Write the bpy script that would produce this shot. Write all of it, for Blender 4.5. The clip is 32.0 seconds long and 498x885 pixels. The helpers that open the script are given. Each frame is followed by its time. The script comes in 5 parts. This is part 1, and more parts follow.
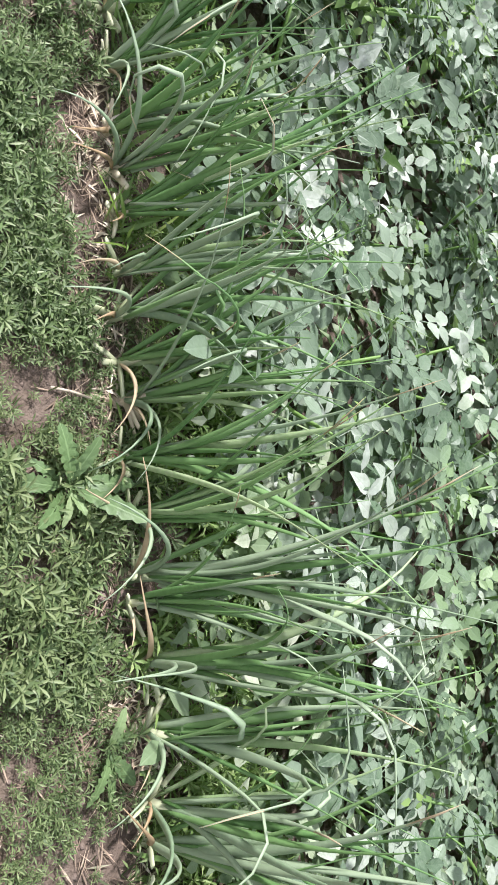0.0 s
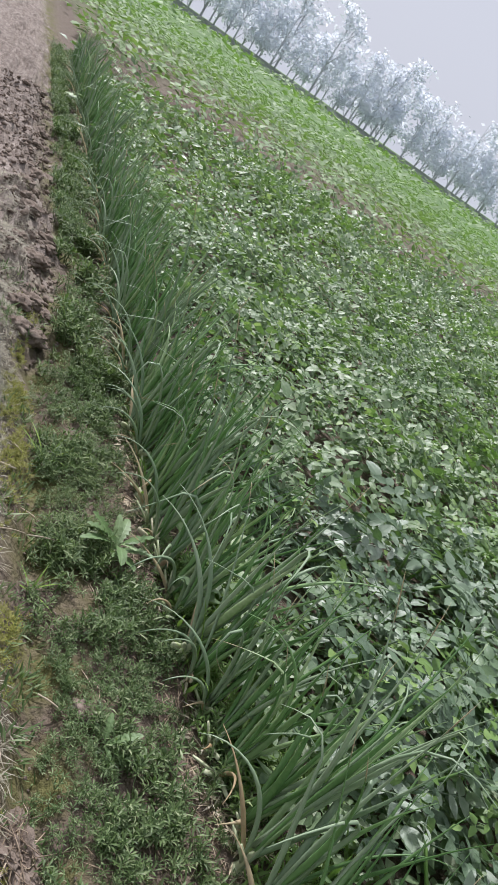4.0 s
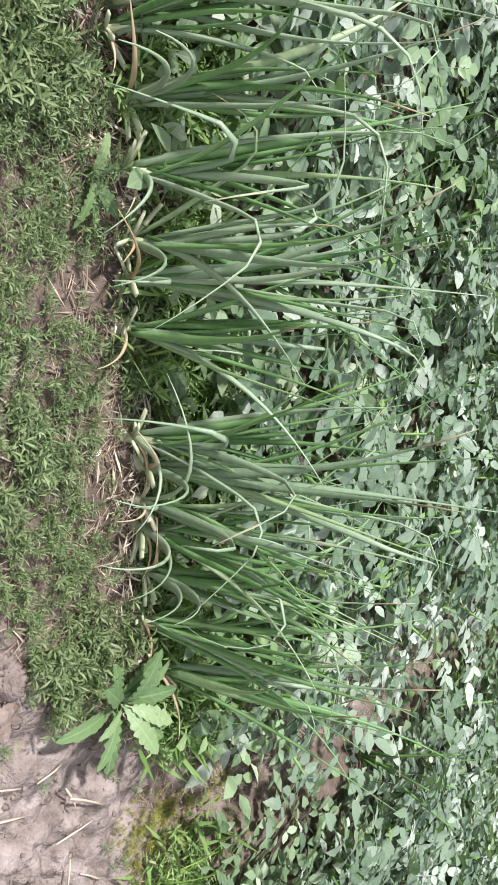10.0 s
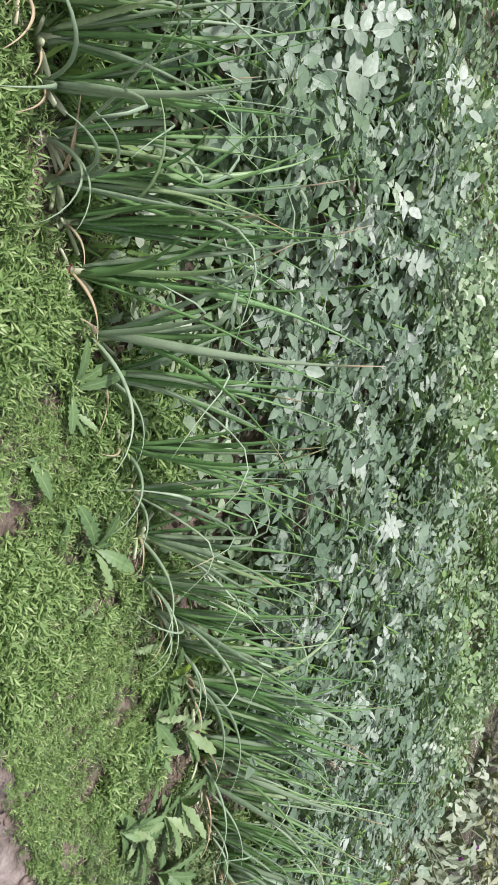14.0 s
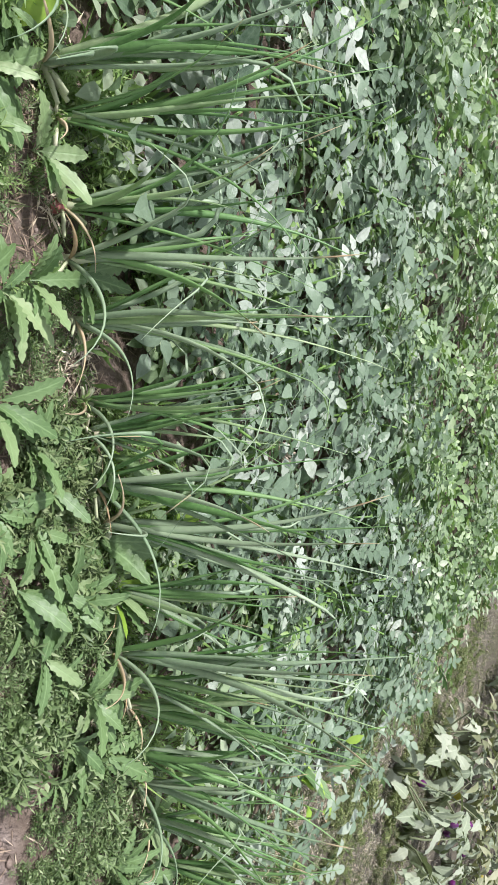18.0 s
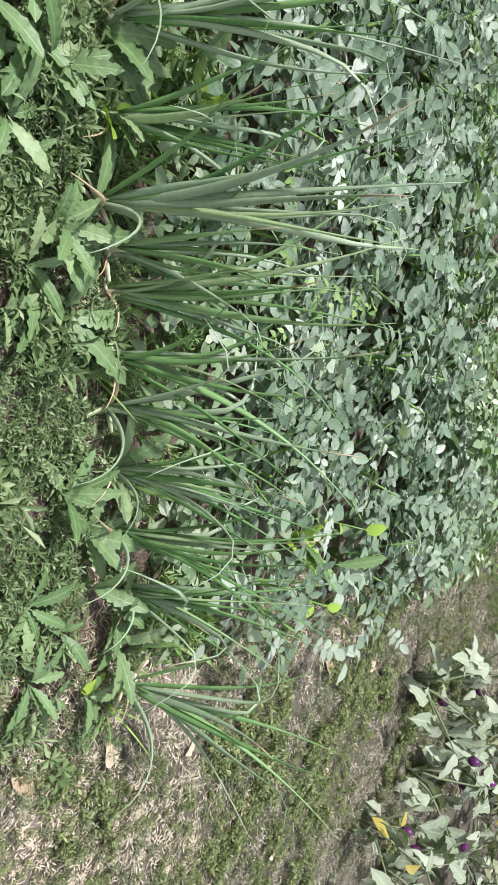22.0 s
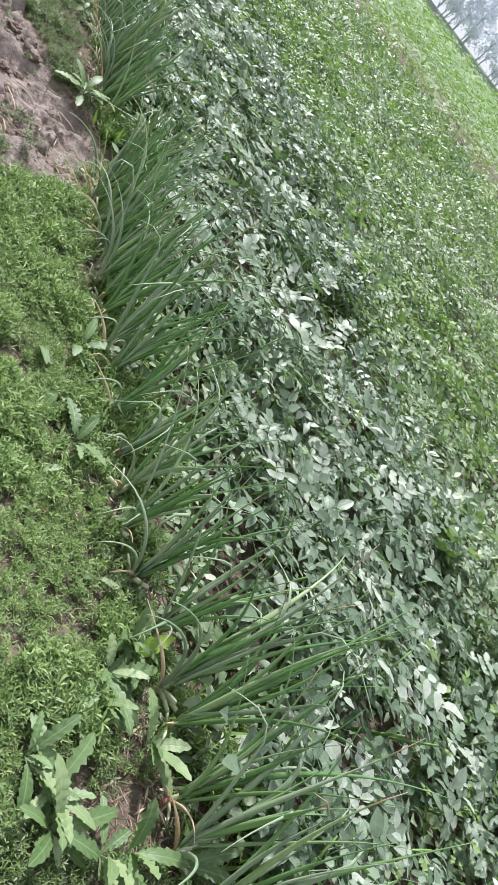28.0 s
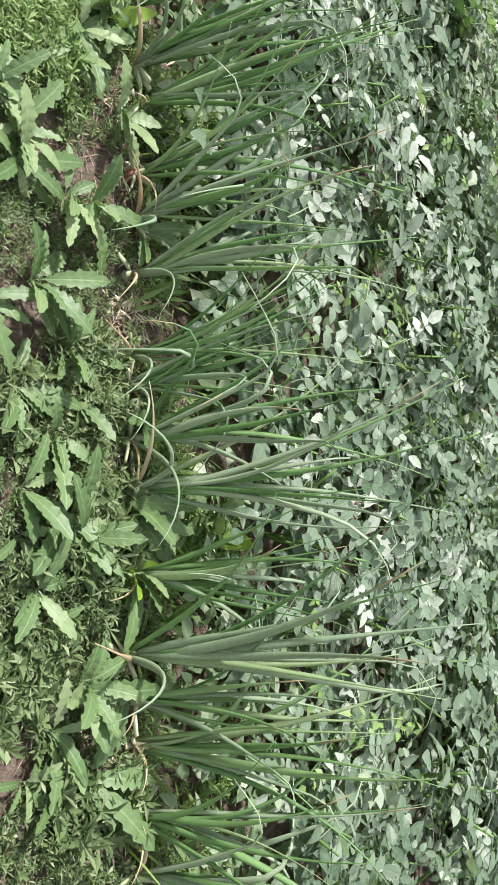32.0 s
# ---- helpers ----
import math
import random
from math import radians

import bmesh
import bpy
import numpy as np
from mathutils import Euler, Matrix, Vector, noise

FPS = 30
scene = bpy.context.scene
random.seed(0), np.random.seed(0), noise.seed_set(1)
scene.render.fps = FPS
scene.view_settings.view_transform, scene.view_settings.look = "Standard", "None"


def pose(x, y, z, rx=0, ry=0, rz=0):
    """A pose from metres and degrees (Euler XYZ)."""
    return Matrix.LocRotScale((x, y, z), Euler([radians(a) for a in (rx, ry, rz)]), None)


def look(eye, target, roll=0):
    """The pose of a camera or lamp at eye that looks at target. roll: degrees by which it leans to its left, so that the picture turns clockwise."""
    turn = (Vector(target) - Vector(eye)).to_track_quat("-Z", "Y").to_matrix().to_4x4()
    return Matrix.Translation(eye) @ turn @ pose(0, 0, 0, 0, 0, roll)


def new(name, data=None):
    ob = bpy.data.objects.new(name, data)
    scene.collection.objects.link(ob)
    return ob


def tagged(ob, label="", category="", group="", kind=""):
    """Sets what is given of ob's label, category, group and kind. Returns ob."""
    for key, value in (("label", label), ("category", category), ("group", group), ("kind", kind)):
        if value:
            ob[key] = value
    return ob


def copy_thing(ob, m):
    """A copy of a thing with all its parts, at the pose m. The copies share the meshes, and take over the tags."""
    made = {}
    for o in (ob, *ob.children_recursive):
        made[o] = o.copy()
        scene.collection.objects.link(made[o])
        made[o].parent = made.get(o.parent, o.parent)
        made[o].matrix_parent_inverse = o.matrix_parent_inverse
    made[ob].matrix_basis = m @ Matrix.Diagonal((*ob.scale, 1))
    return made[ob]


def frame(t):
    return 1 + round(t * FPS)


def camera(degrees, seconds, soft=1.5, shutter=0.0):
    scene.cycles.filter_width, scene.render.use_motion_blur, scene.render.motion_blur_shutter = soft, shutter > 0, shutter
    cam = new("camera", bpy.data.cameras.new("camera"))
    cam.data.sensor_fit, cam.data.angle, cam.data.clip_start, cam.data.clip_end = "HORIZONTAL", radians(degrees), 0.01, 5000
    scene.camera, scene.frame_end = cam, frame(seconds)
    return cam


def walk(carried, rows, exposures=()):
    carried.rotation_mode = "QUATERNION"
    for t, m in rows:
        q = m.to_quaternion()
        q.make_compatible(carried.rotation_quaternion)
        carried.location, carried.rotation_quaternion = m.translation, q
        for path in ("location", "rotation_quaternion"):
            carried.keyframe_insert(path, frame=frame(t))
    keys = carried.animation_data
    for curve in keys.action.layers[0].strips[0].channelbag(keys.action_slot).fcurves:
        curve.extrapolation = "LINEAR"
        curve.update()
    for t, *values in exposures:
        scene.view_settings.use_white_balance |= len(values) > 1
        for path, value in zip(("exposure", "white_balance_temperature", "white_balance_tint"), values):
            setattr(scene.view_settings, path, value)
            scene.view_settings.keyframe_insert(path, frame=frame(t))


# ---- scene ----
cam = camera(33.3, 32.0, soft=1.0)
PATH = [
    (0, (0.082, -0.999, 1.245), (-0.154, 0.458, -0.105), 80.3),
    (0.5, (0.032, -1.02, 1.247), (-0.423, 0.428, -0.055), 74.3),
    (1, (-0.007, -1.012, 1.228), (-0.624, 0.418, -0.026), 68.2),
    (1.5, (-0.033, -1.018, 1.231), (-0.913, 0.351, 0.068), 58.1),
    (2, (-0.055, -1.044, 1.263), (-1.183, 0.226, 0.206), 51.8),
    (2.5, (-0.065, -1.057, 1.287), (-1.358, 0.135, 0.335), 47.1),
    (3, (-0.089, -1.081, 1.316), (-1.575, -0.009, 0.514), 41.3),
    (3.5, (-0.106, -1.096, 1.34), (-1.754, -0.207, 0.638), 35.3),
    (5.5, (-0.185, -1.156, 1.26), (-1.691, -0.243, 0.311), 40.1),
    (6, (-0.18, -1.163, 1.252), (-1.47, -0.057, 0.198), 51.2),
    (6.5, (-0.162, -1.162, 1.242), (-1.275, 0.047, 0.102), 57.9),
    (7, (-0.124, -1.144, 1.2), (-1.032, 0.16, -0.014), 63.7),
    (7.5, (-0.046, -1.126, 1.164), (-0.707, 0.279, -0.096), 70.4),
    (8, (0.085, -1.119, 1.153), (-0.394, 0.345, -0.122), 76.0),
    (8.5, (0.202, -1.105, 1.159), (-0.065, 0.4, -0.13), 83.6),
    (9, (0.318, -1.116, 1.151), (0.321, 0.45, -0.092), 91.4),
    (9.5, (0.355, -1.101, 1.136), (0.752, 0.454, -0.057), 98.3),
    (10, (0.475, -1.125, 1.132), (1.019, 0.416, -0.022), 100.8),
    (10.5, (0.739, -1.183, 1.136), (1.448, 0.309, 0.009), 99.5),
    (11, (0.881, -1.194, 1.166), (1.796, 0.189, 0.048), 100.1),
    (11.5, (1.057, -1.202, 1.215), (2.283, 0.011, 0.202), 110.4),
    (12, (1.172, -1.266, 1.237), (2.41, 0.031, 0.351), 115.1),
    (12.5, (1.49, -1.355, 1.342), (2.61, 0.052, 0.467), 113.2),
    (13, (1.741, -1.313, 1.283), (2.881, 0.081, 0.413), 111.2),
    (13.5, (2.084, -1.314, 1.289), (3.165, 0.054, 0.311), 105.6),
    (15.5, (3.22, -1.385, 1.211), (3.942, 0.236, 0.288), 103.8),
    (16, (3.432, -1.339, 1.201), (4.179, 0.222, 0.198), 105.0),
    (16.5, (3.668, -1.277, 1.261), (4.417, 0.29, 0.27), 104.1),
    (17, (3.911, -1.301, 1.265), (4.572, 0.333, 0.321), 101.7),
    (17.5, (4.192, -1.323, 1.244), (4.857, 0.308, 0.297), 101.3),
    (18, (4.451, -1.283, 1.235), (5.134, 0.347, 0.297), 98.1),
    (18.5, (4.762, -1.298, 1.256), (5.479, 0.31, 0.307), 98.1),
    (19, (5.007, -1.23, 1.255), (5.757, 0.371, 0.32), 98.6),
    (19.5, (5.177, -1.17, 1.246), (5.961, 0.401, 0.288), 99.6),
    (20, (5.337, -1.174, 1.28), (6.022, 0.435, 0.309), 99.9),
    (20.5, (5.427, -1.208, 1.295), (6.051, 0.41, 0.3), 98.6),
    (21, (5.437, -1.208, 1.294), (6.028, 0.417, 0.289), 99.2),
    (21.5, (5.662, -1.211, 1.311), (6.181, 0.424, 0.283), 102.1),
    (22, (5.65, -1.198, 1.29), (6.171, 0.406, 0.215), 103.3),
    (22.5, (5.643, -1.173, 1.3), (6.134, 0.392, 0.155), 104.0),
    (23, (5.818, -1.182, 1.347), (6.281, 0.387, 0.196), 106.0),
    (23.5, (5.796, -1.167, 1.344), (5.998, 0.414, 0.136), 100.1),
    (24, (5.694, -1.157, 1.35), (5.702, 0.434, 0.138), 94.8),
    (24.5, (5.588, -1.158, 1.35), (5.373, 0.412, 0.131), 89.6),
    (25, (5.497, -1.16, 1.331), (5.043, 0.372, 0.128), 83.5),
    (25.5, (5.427, -1.169, 1.348), (4.805, 0.321, 0.168), 78.7),
    (27.5, (5.247, -1.249, 1.408), (4.134, 0.092, 0.427), 59.5),
    (28, (5.228, -1.264, 1.422), (3.911, -0.047, 0.537), 53.5),
    (28.5, (5.222, -1.272, 1.426), (3.779, -0.136, 0.635), 50.1),
    (29, (5.209, -1.267, 1.41), (3.741, -0.152, 0.635), 49.7),
    (29.5, (5.227, -1.256, 1.403), (3.759, -0.148, 0.618), 49.6),
    (30, (5.281, -1.227, 1.373), (3.934, -0.034, 0.502), 52.6),
    (30.5, (5.328, -1.196, 1.343), (4.28, 0.149, 0.299), 60.6),
    (31, (5.38, -1.176, 1.328), (4.59, 0.263, 0.185), 67.0),
    (31.5, (5.43, -1.164, 1.32), (4.882, 0.343, 0.126), 74.6),
    (32, (5.494, -1.163, 1.324), (5.16, 0.395, 0.115), 81.8),
]
EXPOSURES = [(0, 0.68, 6180, 20.3), (1.5, 0.85, 6180, 20.5), (2.5, 0.74, 6180, 19.3), (3.0, 0.41, 6180, 15.3), (3.5, -0.06, 6180, 15.1), (5.5, 0.0, 6180, 14.5), (6.2, 0.34, 6180, 14.7), (7.0, 0.53, 6180, 17.8), (9.0, 0.62, 6180, 17.8), (10.5, 0.48, 6180, 18.1), (11.5, 0.29, 6180, 16.3), (12.3, 0.16, 6180, 14.9), (13.0, 0.0, 6180, 16.5), (15.5, 0.54, 6180, 18.7), (18.0, 0.43, 6180, 17.8), (23.0, 0.5, 6180, 16.3), (25.0, 0.68, 6280, 17.3), (26.0, 0.59, 6180, 17.8), (28.0, 0.44, 6180, 17.3), (28.5, 0.14, 6180, 13.3), (29.0, -0.27, 6180, 12.3), (30.0, -0.14, 6180, 13.3), (31.0, 0.29, 6420, 15.3), (32.0, 0.55, 6420, 16.3)]
walk(cam, [(t, look(eye, target, roll)) for t, eye, target, roll in PATH], EXPOSURES)

# ---- light ----
SUN_TURN, SUN_HEIGHT = -97.0, 50.0          # degrees: compass turn and height of the veiled sun
world = bpy.data.worlds.new("sky")
scene.world = world
world.use_nodes = True
wn = world.node_tree.nodes
sky = wn.new("ShaderNodeTexSky")
sky.sky_type, sky.sun_disc = "NISHITA", False
sky.sun_elevation, sky.sun_rotation = radians(SUN_HEIGHT), radians(SUN_TURN)
sky.air_density, sky.dust_density, sky.ozone_density = 1.0, 6.0, 1.0
haze = wn.new("ShaderNodeMix")
haze.data_type = "RGBA"
haze.inputs[0].default_value = 0.85
haze.inputs[7].default_value = (15.0, 15.6, 16.8, 1)
world.node_tree.links.new(sky.outputs[0], haze.inputs[6])
world.node_tree.links.new(haze.outputs[2], wn["Background"].inputs[0])
wn["Background"].inputs[1].default_value = 0.05
sun = new("sun", bpy.data.lights.new("sun", "SUN"))
sun.data.energy, sun.data.angle, sun.data.color = 5.0, radians(4), (1.0, 0.975, 0.945)
sd = Vector((math.sin(radians(SUN_TURN)) * math.cos(radians(SUN_HEIGHT)), math.cos(radians(SUN_TURN)) * math.cos(radians(SUN_HEIGHT)), math.sin(radians(SUN_HEIGHT))))
sun.matrix_basis = look(sd * 50, (0, 0, 0))


# ---- materials ----
def shader(name, rough=0.6, spec=0.5):
    m = bpy.data.materials.new(name)
    m.use_nodes = True
    n, l = m.node_tree.nodes, m.node_tree.links
    b = n["Principled BSDF"]
    b.inputs["Roughness"].default_value = rough
    b.inputs["Specular IOR Level"].default_value = spec
    return m, n, l, b


def noise_node(n, l, scale, detail=4.0, rough=0.55, coord="Object", stretch=None):
    tc = n.new("ShaderNodeTexCoord")
    t = n.new("ShaderNodeTexNoise")
    t.inputs["Scale"].default_value, t.inputs["Detail"].default_value, t.inputs["Roughness"].default_value = scale, detail, rough
    if stretch:
        mp = n.new("ShaderNodeMapping")
        mp.inputs["Scale"].default_value = stretch
        l.new(tc.outputs[coord], mp.inputs[0])
        l.new(mp.outputs[0], t.inputs[0])
    else:
        l.new(tc.outputs[coord], t.inputs[0])
    return t


def ramp(n, l, source, stops):
    r = n.new("ShaderNodeValToRGB")
    e = r.color_ramp.elements
    while len(e) < len(stops):
        e.new(0.5)
    for el, (p, c) in zip(e, stops):
        el.position, el.color = p, (*c, 1)
    l.new(source, r.inputs[0])
    return r.outputs[0]


def mixed(n, l, fac, a, b, how="MIX"):
    x = n.new("ShaderNodeMix")
    x.data_type, x.blend_type = "RGBA", how
    for socket, v in ((x.inputs[0], fac), (x.inputs[6], a), (x.inputs[7], b)):
        if isinstance(v, (int, float)):
            socket.default_value = v
        elif isinstance(v, tuple):
            socket.default_value = (*v, 1)
        else:
            l.new(v, socket)
    return x.outputs[2]


def bump(n, l, b, height, strength=0.3, distance=0.01):
    k = n.new("ShaderNodeBump")
    k.inputs["Strength"].default_value, k.inputs["Distance"].default_value = strength, distance
    l.new(height, k.inputs["Height"])
    l.new(k.outputs[0], b.inputs["Normal"])


def leaf_material(name, dark, light, third=None, rough=0.45, spec=0.5, through_light=0.25, vary="object", spots=None, scale=30.0, sheen=0.0, patches=None, tint=(0.9, 1.0, 0.45), veins=0.0, patch_at=(0.47, 0.62)):
    """Foliage: two or three tones over the pieces, fine mottling, and light that passes through the blade."""
    m, n, l, b = shader(name, rough, spec)
    if vary == "object":
        v = n.new("ShaderNodeObjectInfo").outputs["Random"]
    else:
        v = n.new("ShaderNodeNewGeometry").outputs["Random Per Island"]
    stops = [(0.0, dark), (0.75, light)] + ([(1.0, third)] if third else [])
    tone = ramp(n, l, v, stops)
    t = noise_node(n, l, scale, 4)
    tone = mixed(n, l, ramp(n, l, t.outputs["Fac"], [(0.35, (0, 0, 0)), (0.75, (0.55, 0.55, 0.55))]), tone, light)
    if patches:
        where = n.new("ShaderNodeNewGeometry")
        pn = n.new("ShaderNodeTexNoise")
        pn.inputs["Scale"].default_value, pn.inputs["Detail"].default_value = 1.1, 3.0
        l.new(where.outputs["Position"], pn.inputs[0])
        mask = n.new("ShaderNodeMath")
        mask.operation = "MULTIPLY"
        l.new(ramp(n, l, pn.outputs["Fac"], [(patch_at[0], (0, 0, 0)), (patch_at[1], (0.9, 0.9, 0.9))]), mask.inputs[0])
        l.new(ramp(n, l, v, [(0.2, (0.1, 0.1, 0.1)), (0.7, (1, 1, 1))]), mask.inputs[1])
        tone = mixed(n, l, mask.outputs[0], tone, patches)
    if spots:
        s = noise_node(n, l, scale * 0.35, 2)
        tone = mixed(n, l, ramp(n, l, s.outputs["Fac"], [(0.68, (0, 0, 0)), (0.78, (1, 1, 1))]), tone, spots)
    relief = t.outputs["Fac"]
    if veins:
        def along(name):
            k = n.new("ShaderNodeAttribute")
            k.attribute_name = name
            return k.outputs["Fac"]

        def sum_of(how, a, c, d=0.0):
            k = n.new("ShaderNodeMath")
            k.operation = how
            for socket, value in zip(k.inputs, (a, c, d)):
                if isinstance(value, float):
                    socket.default_value = value
                else:
                    l.new(value, socket)
            return k.outputs[0]
        rib = along("rib")
        wave = sum_of("SINE", sum_of("MULTIPLY_ADD", along("stretch"), 42.0, sum_of("MULTIPLY", rib, 9.0)), 0.0)
        line = ramp(n, l, rib, [(0.84, (0, 0, 0)), (0.98, (1, 1, 1))])
        side = ramp(n, l, wave, [(0.6, (0, 0, 0)), (1.0, (0.3, 0.3, 0.3))])
        both = sum_of("MULTIPLY", sum_of("MAXIMUM", line, side), veins)
        tone = mixed(n, l, both, tone, tuple(min(0.8, 1.5 * c + 0.04) for c in light))
        relief = sum_of("MULTIPLY_ADD", wave, -0.03, relief)
        relief = sum_of("MULTIPLY_ADD", line, -0.2, relief)
    l.new(tone, b.inputs["Base Color"])
    bump(n, l, b, relief, 0.45 if veins else 0.25, 0.004)
    b.inputs["Sheen Weight"].default_value, b.inputs["Sheen Roughness"].default_value = sheen, 0.4
    tr = n.new("ShaderNodeBsdfTranslucent")
    l.new(mixed(n, l, 1.0, tone, tint, "MULTIPLY"), tr.inputs[0])
    mx = n.new("ShaderNodeMixShader")
    mx.inputs[0].default_value = through_light
    l.new(b.outputs[0], mx.inputs[1])
    l.new(tr.outputs[0], mx.inputs[2])
    l.new(mx.outputs[0], n["Material Output"].inputs[0])
    return m


# In the next two, the near-white third tone paints gloss highlights on random leaves.
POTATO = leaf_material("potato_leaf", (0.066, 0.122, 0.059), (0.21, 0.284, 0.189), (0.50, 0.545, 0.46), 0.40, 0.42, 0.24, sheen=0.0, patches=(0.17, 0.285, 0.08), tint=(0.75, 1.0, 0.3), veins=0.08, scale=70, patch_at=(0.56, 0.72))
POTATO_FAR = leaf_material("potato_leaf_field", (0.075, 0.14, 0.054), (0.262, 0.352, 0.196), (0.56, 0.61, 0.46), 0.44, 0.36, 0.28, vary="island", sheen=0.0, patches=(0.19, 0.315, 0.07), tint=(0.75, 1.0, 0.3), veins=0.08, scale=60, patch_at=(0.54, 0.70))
# Darks lifted and tones paled: distance haze painted into the leaf colour.
POTATO_HAZED = leaf_material("potato_leaf_hazed", (0.16, 0.24, 0.115), (0.31, 0.415, 0.225), (0.46, 0.54, 0.355), 0.6, 0.25, 0.3, vary="island", sheen=0.05, patches=(0.20, 0.30, 0.11), tint=(0.75, 1.0, 0.3))
POTATO_STEM = leaf_material("potato_stem", (0.10, 0.20, 0.05), (0.18, 0.32, 0.08), None, 0.5, 0.4, 0.1)
ONION = leaf_material("onion_leaf", (0.096, 0.225, 0.064), (0.215, 0.378, 0.138), (0.46, 0.56, 0.32), 0.42, 0.5, 0.28, scale=90)
ONION_PALE = leaf_material("onion_leaf_bent", (0.19, 0.285, 0.16), (0.31, 0.405, 0.25), None, 0.45, 0.5, 0.15, scale=90)
ONION_DRY = leaf_material("onion_leaf_dry", (0.40, 0.28, 0.15), (0.55, 0.45, 0.29), None, 0.7, 0.2, 0.2, scale=60)
ONION_BASE = leaf_material("onion_neck", (0.33, 0.39, 0.20), (0.53, 0.56, 0.36), (0.62, 0.50, 0.36), 0.5, 0.4, 0.1, scale=50)
BULB = leaf_material("onion_bulb", (0.25, 0.06, 0.07), (0.38, 0.13, 0.11), None, 0.4, 0.5, 0.0, scale=40)
WEED = leaf_material("weed_leaf", (0.056, 0.10, 0.033), (0.153, 0.226, 0.083), (0.36, 0.42, 0.235), 0.5, 0.4, 0.26, vary="island", tint=(0.75, 1.0, 0.4), patches=(0.20, 0.255, 0.105), patch_at=(0.45, 0.62))
WEED_FRESH = leaf_material("fresh_weed_leaf", (0.10, 0.18, 0.048), (0.245, 0.36, 0.112), (0.43, 0.515, 0.24), 0.5, 0.4, 0.3, vary="island", tint=(0.72, 1.0, 0.4))
CLOVER = leaf_material("clover_leaf", (0.075, 0.11, 0.035), (0.17, 0.21, 0.075), (0.33, 0.34, 0.17), 0.6, 0.3, 0.2, vary="island")
MOSS = leaf_material("moss", (0.16, 0.17, 0.035), (0.28, 0.285, 0.06), (0.40, 0.37, 0.12), 0.6, 0.3, 0.2, vary="island")
DOCK = leaf_material("dock_leaf", (0.08, 0.15, 0.048), (0.15, 0.24, 0.09), (0.29, 0.37, 0.18), 0.5, 0.5, 0.2, scale=45, veins=0.45)
BRIGHT = leaf_material("bright_leaf", (0.22, 0.38, 0.045), (0.32, 0.48, 0.07), None, 0.5, 0.4, 0.3, scale=25)
EGG = leaf_material("aubergine_leaf", (0.15, 0.195, 0.115), (0.27, 0.315, 0.21), (0.38, 0.41, 0.31), 0.6, 0.35, 0.15, scale=32, veins=0.4)
EGG_FAR = leaf_material("aubergine_leaf_row", (0.13, 0.15, 0.075), (0.24, 0.26, 0.14), (0.42, 0.42, 0.29), 0.6, 0.35, 0.2, vary="island", scale=22)
LEEK = leaf_material("leek_leaf", (0.11, 0.16, 0.12), (0.20, 0.26, 0.20), (0.30, 0.36, 0.30), 0.5, 0.4, 0.15, vary="island")
EGG_YELLOW = leaf_material("aubergine_leaf_yellow", (0.38, 0.31, 0.06), (0.48, 0.40, 0.10), None, 0.6, 0.3, 0.3, scale=22)
EGG_FRUIT = leaf_material("aubergine_fruit", (0.05, 0.008, 0.05), (0.10, 0.015, 0.09), None, 0.2, 0.6, 0.0, scale=20)
STRAW = leaf_material("straw", (0.45, 0.37, 0.24), (0.64, 0.56, 0.42), (0.74, 0.69, 0.58), 0.7, 0.3, 0.1, vary="island")
ROOTS = leaf_material("dry_roots", (0.17, 0.125, 0.092), (0.36, 0.28, 0.20), (0.58, 0.49, 0.37), 0.8, 0.2, 0.1, vary="island")
STRAW_PIECE = leaf_material("straw_piece", (0.36, 0.29, 0.20), (0.57, 0.49, 0.37), None, 0.7, 0.3, 0.1)
DRYGRASS = leaf_material("dry_grass", (0.21, 0.195, 0.135), (0.40, 0.37, 0.29), (0.62, 0.585, 0.50), 0.7, 0.3, 0.2, vary="island")
TURF = leaf_material("turf_grass", (0.055, 0.08, 0.028), (0.15, 0.175, 0.075), (0.44, 0.41, 0.31), 0.6, 0.3, 0.22, vary="island")
# Aerial haze is put into leaf and bark colour: pale, bluish, almost white.
HAZED_LEAF = leaf_material("hazed_tree_leaf", (0.74, 0.77, 0.82), (0.80, 0.83, 0.88), None, 0.8, 0.1, 0.6, vary="island", scale=0.3, tint=(1.0, 1.0, 1.0))
HAZED_BARK = leaf_material("hazed_tree_bark", (0.52, 0.54, 0.57), (0.62, 0.64, 0.67), None, 0.9, 0.1, 0.0, scale=1.0)
DRY_LEAF = leaf_material("dead_leaf", (0.35, 0.25, 0.15), (0.50, 0.40, 0.28), None, 0.8, 0.2, 0.1, scale=40)


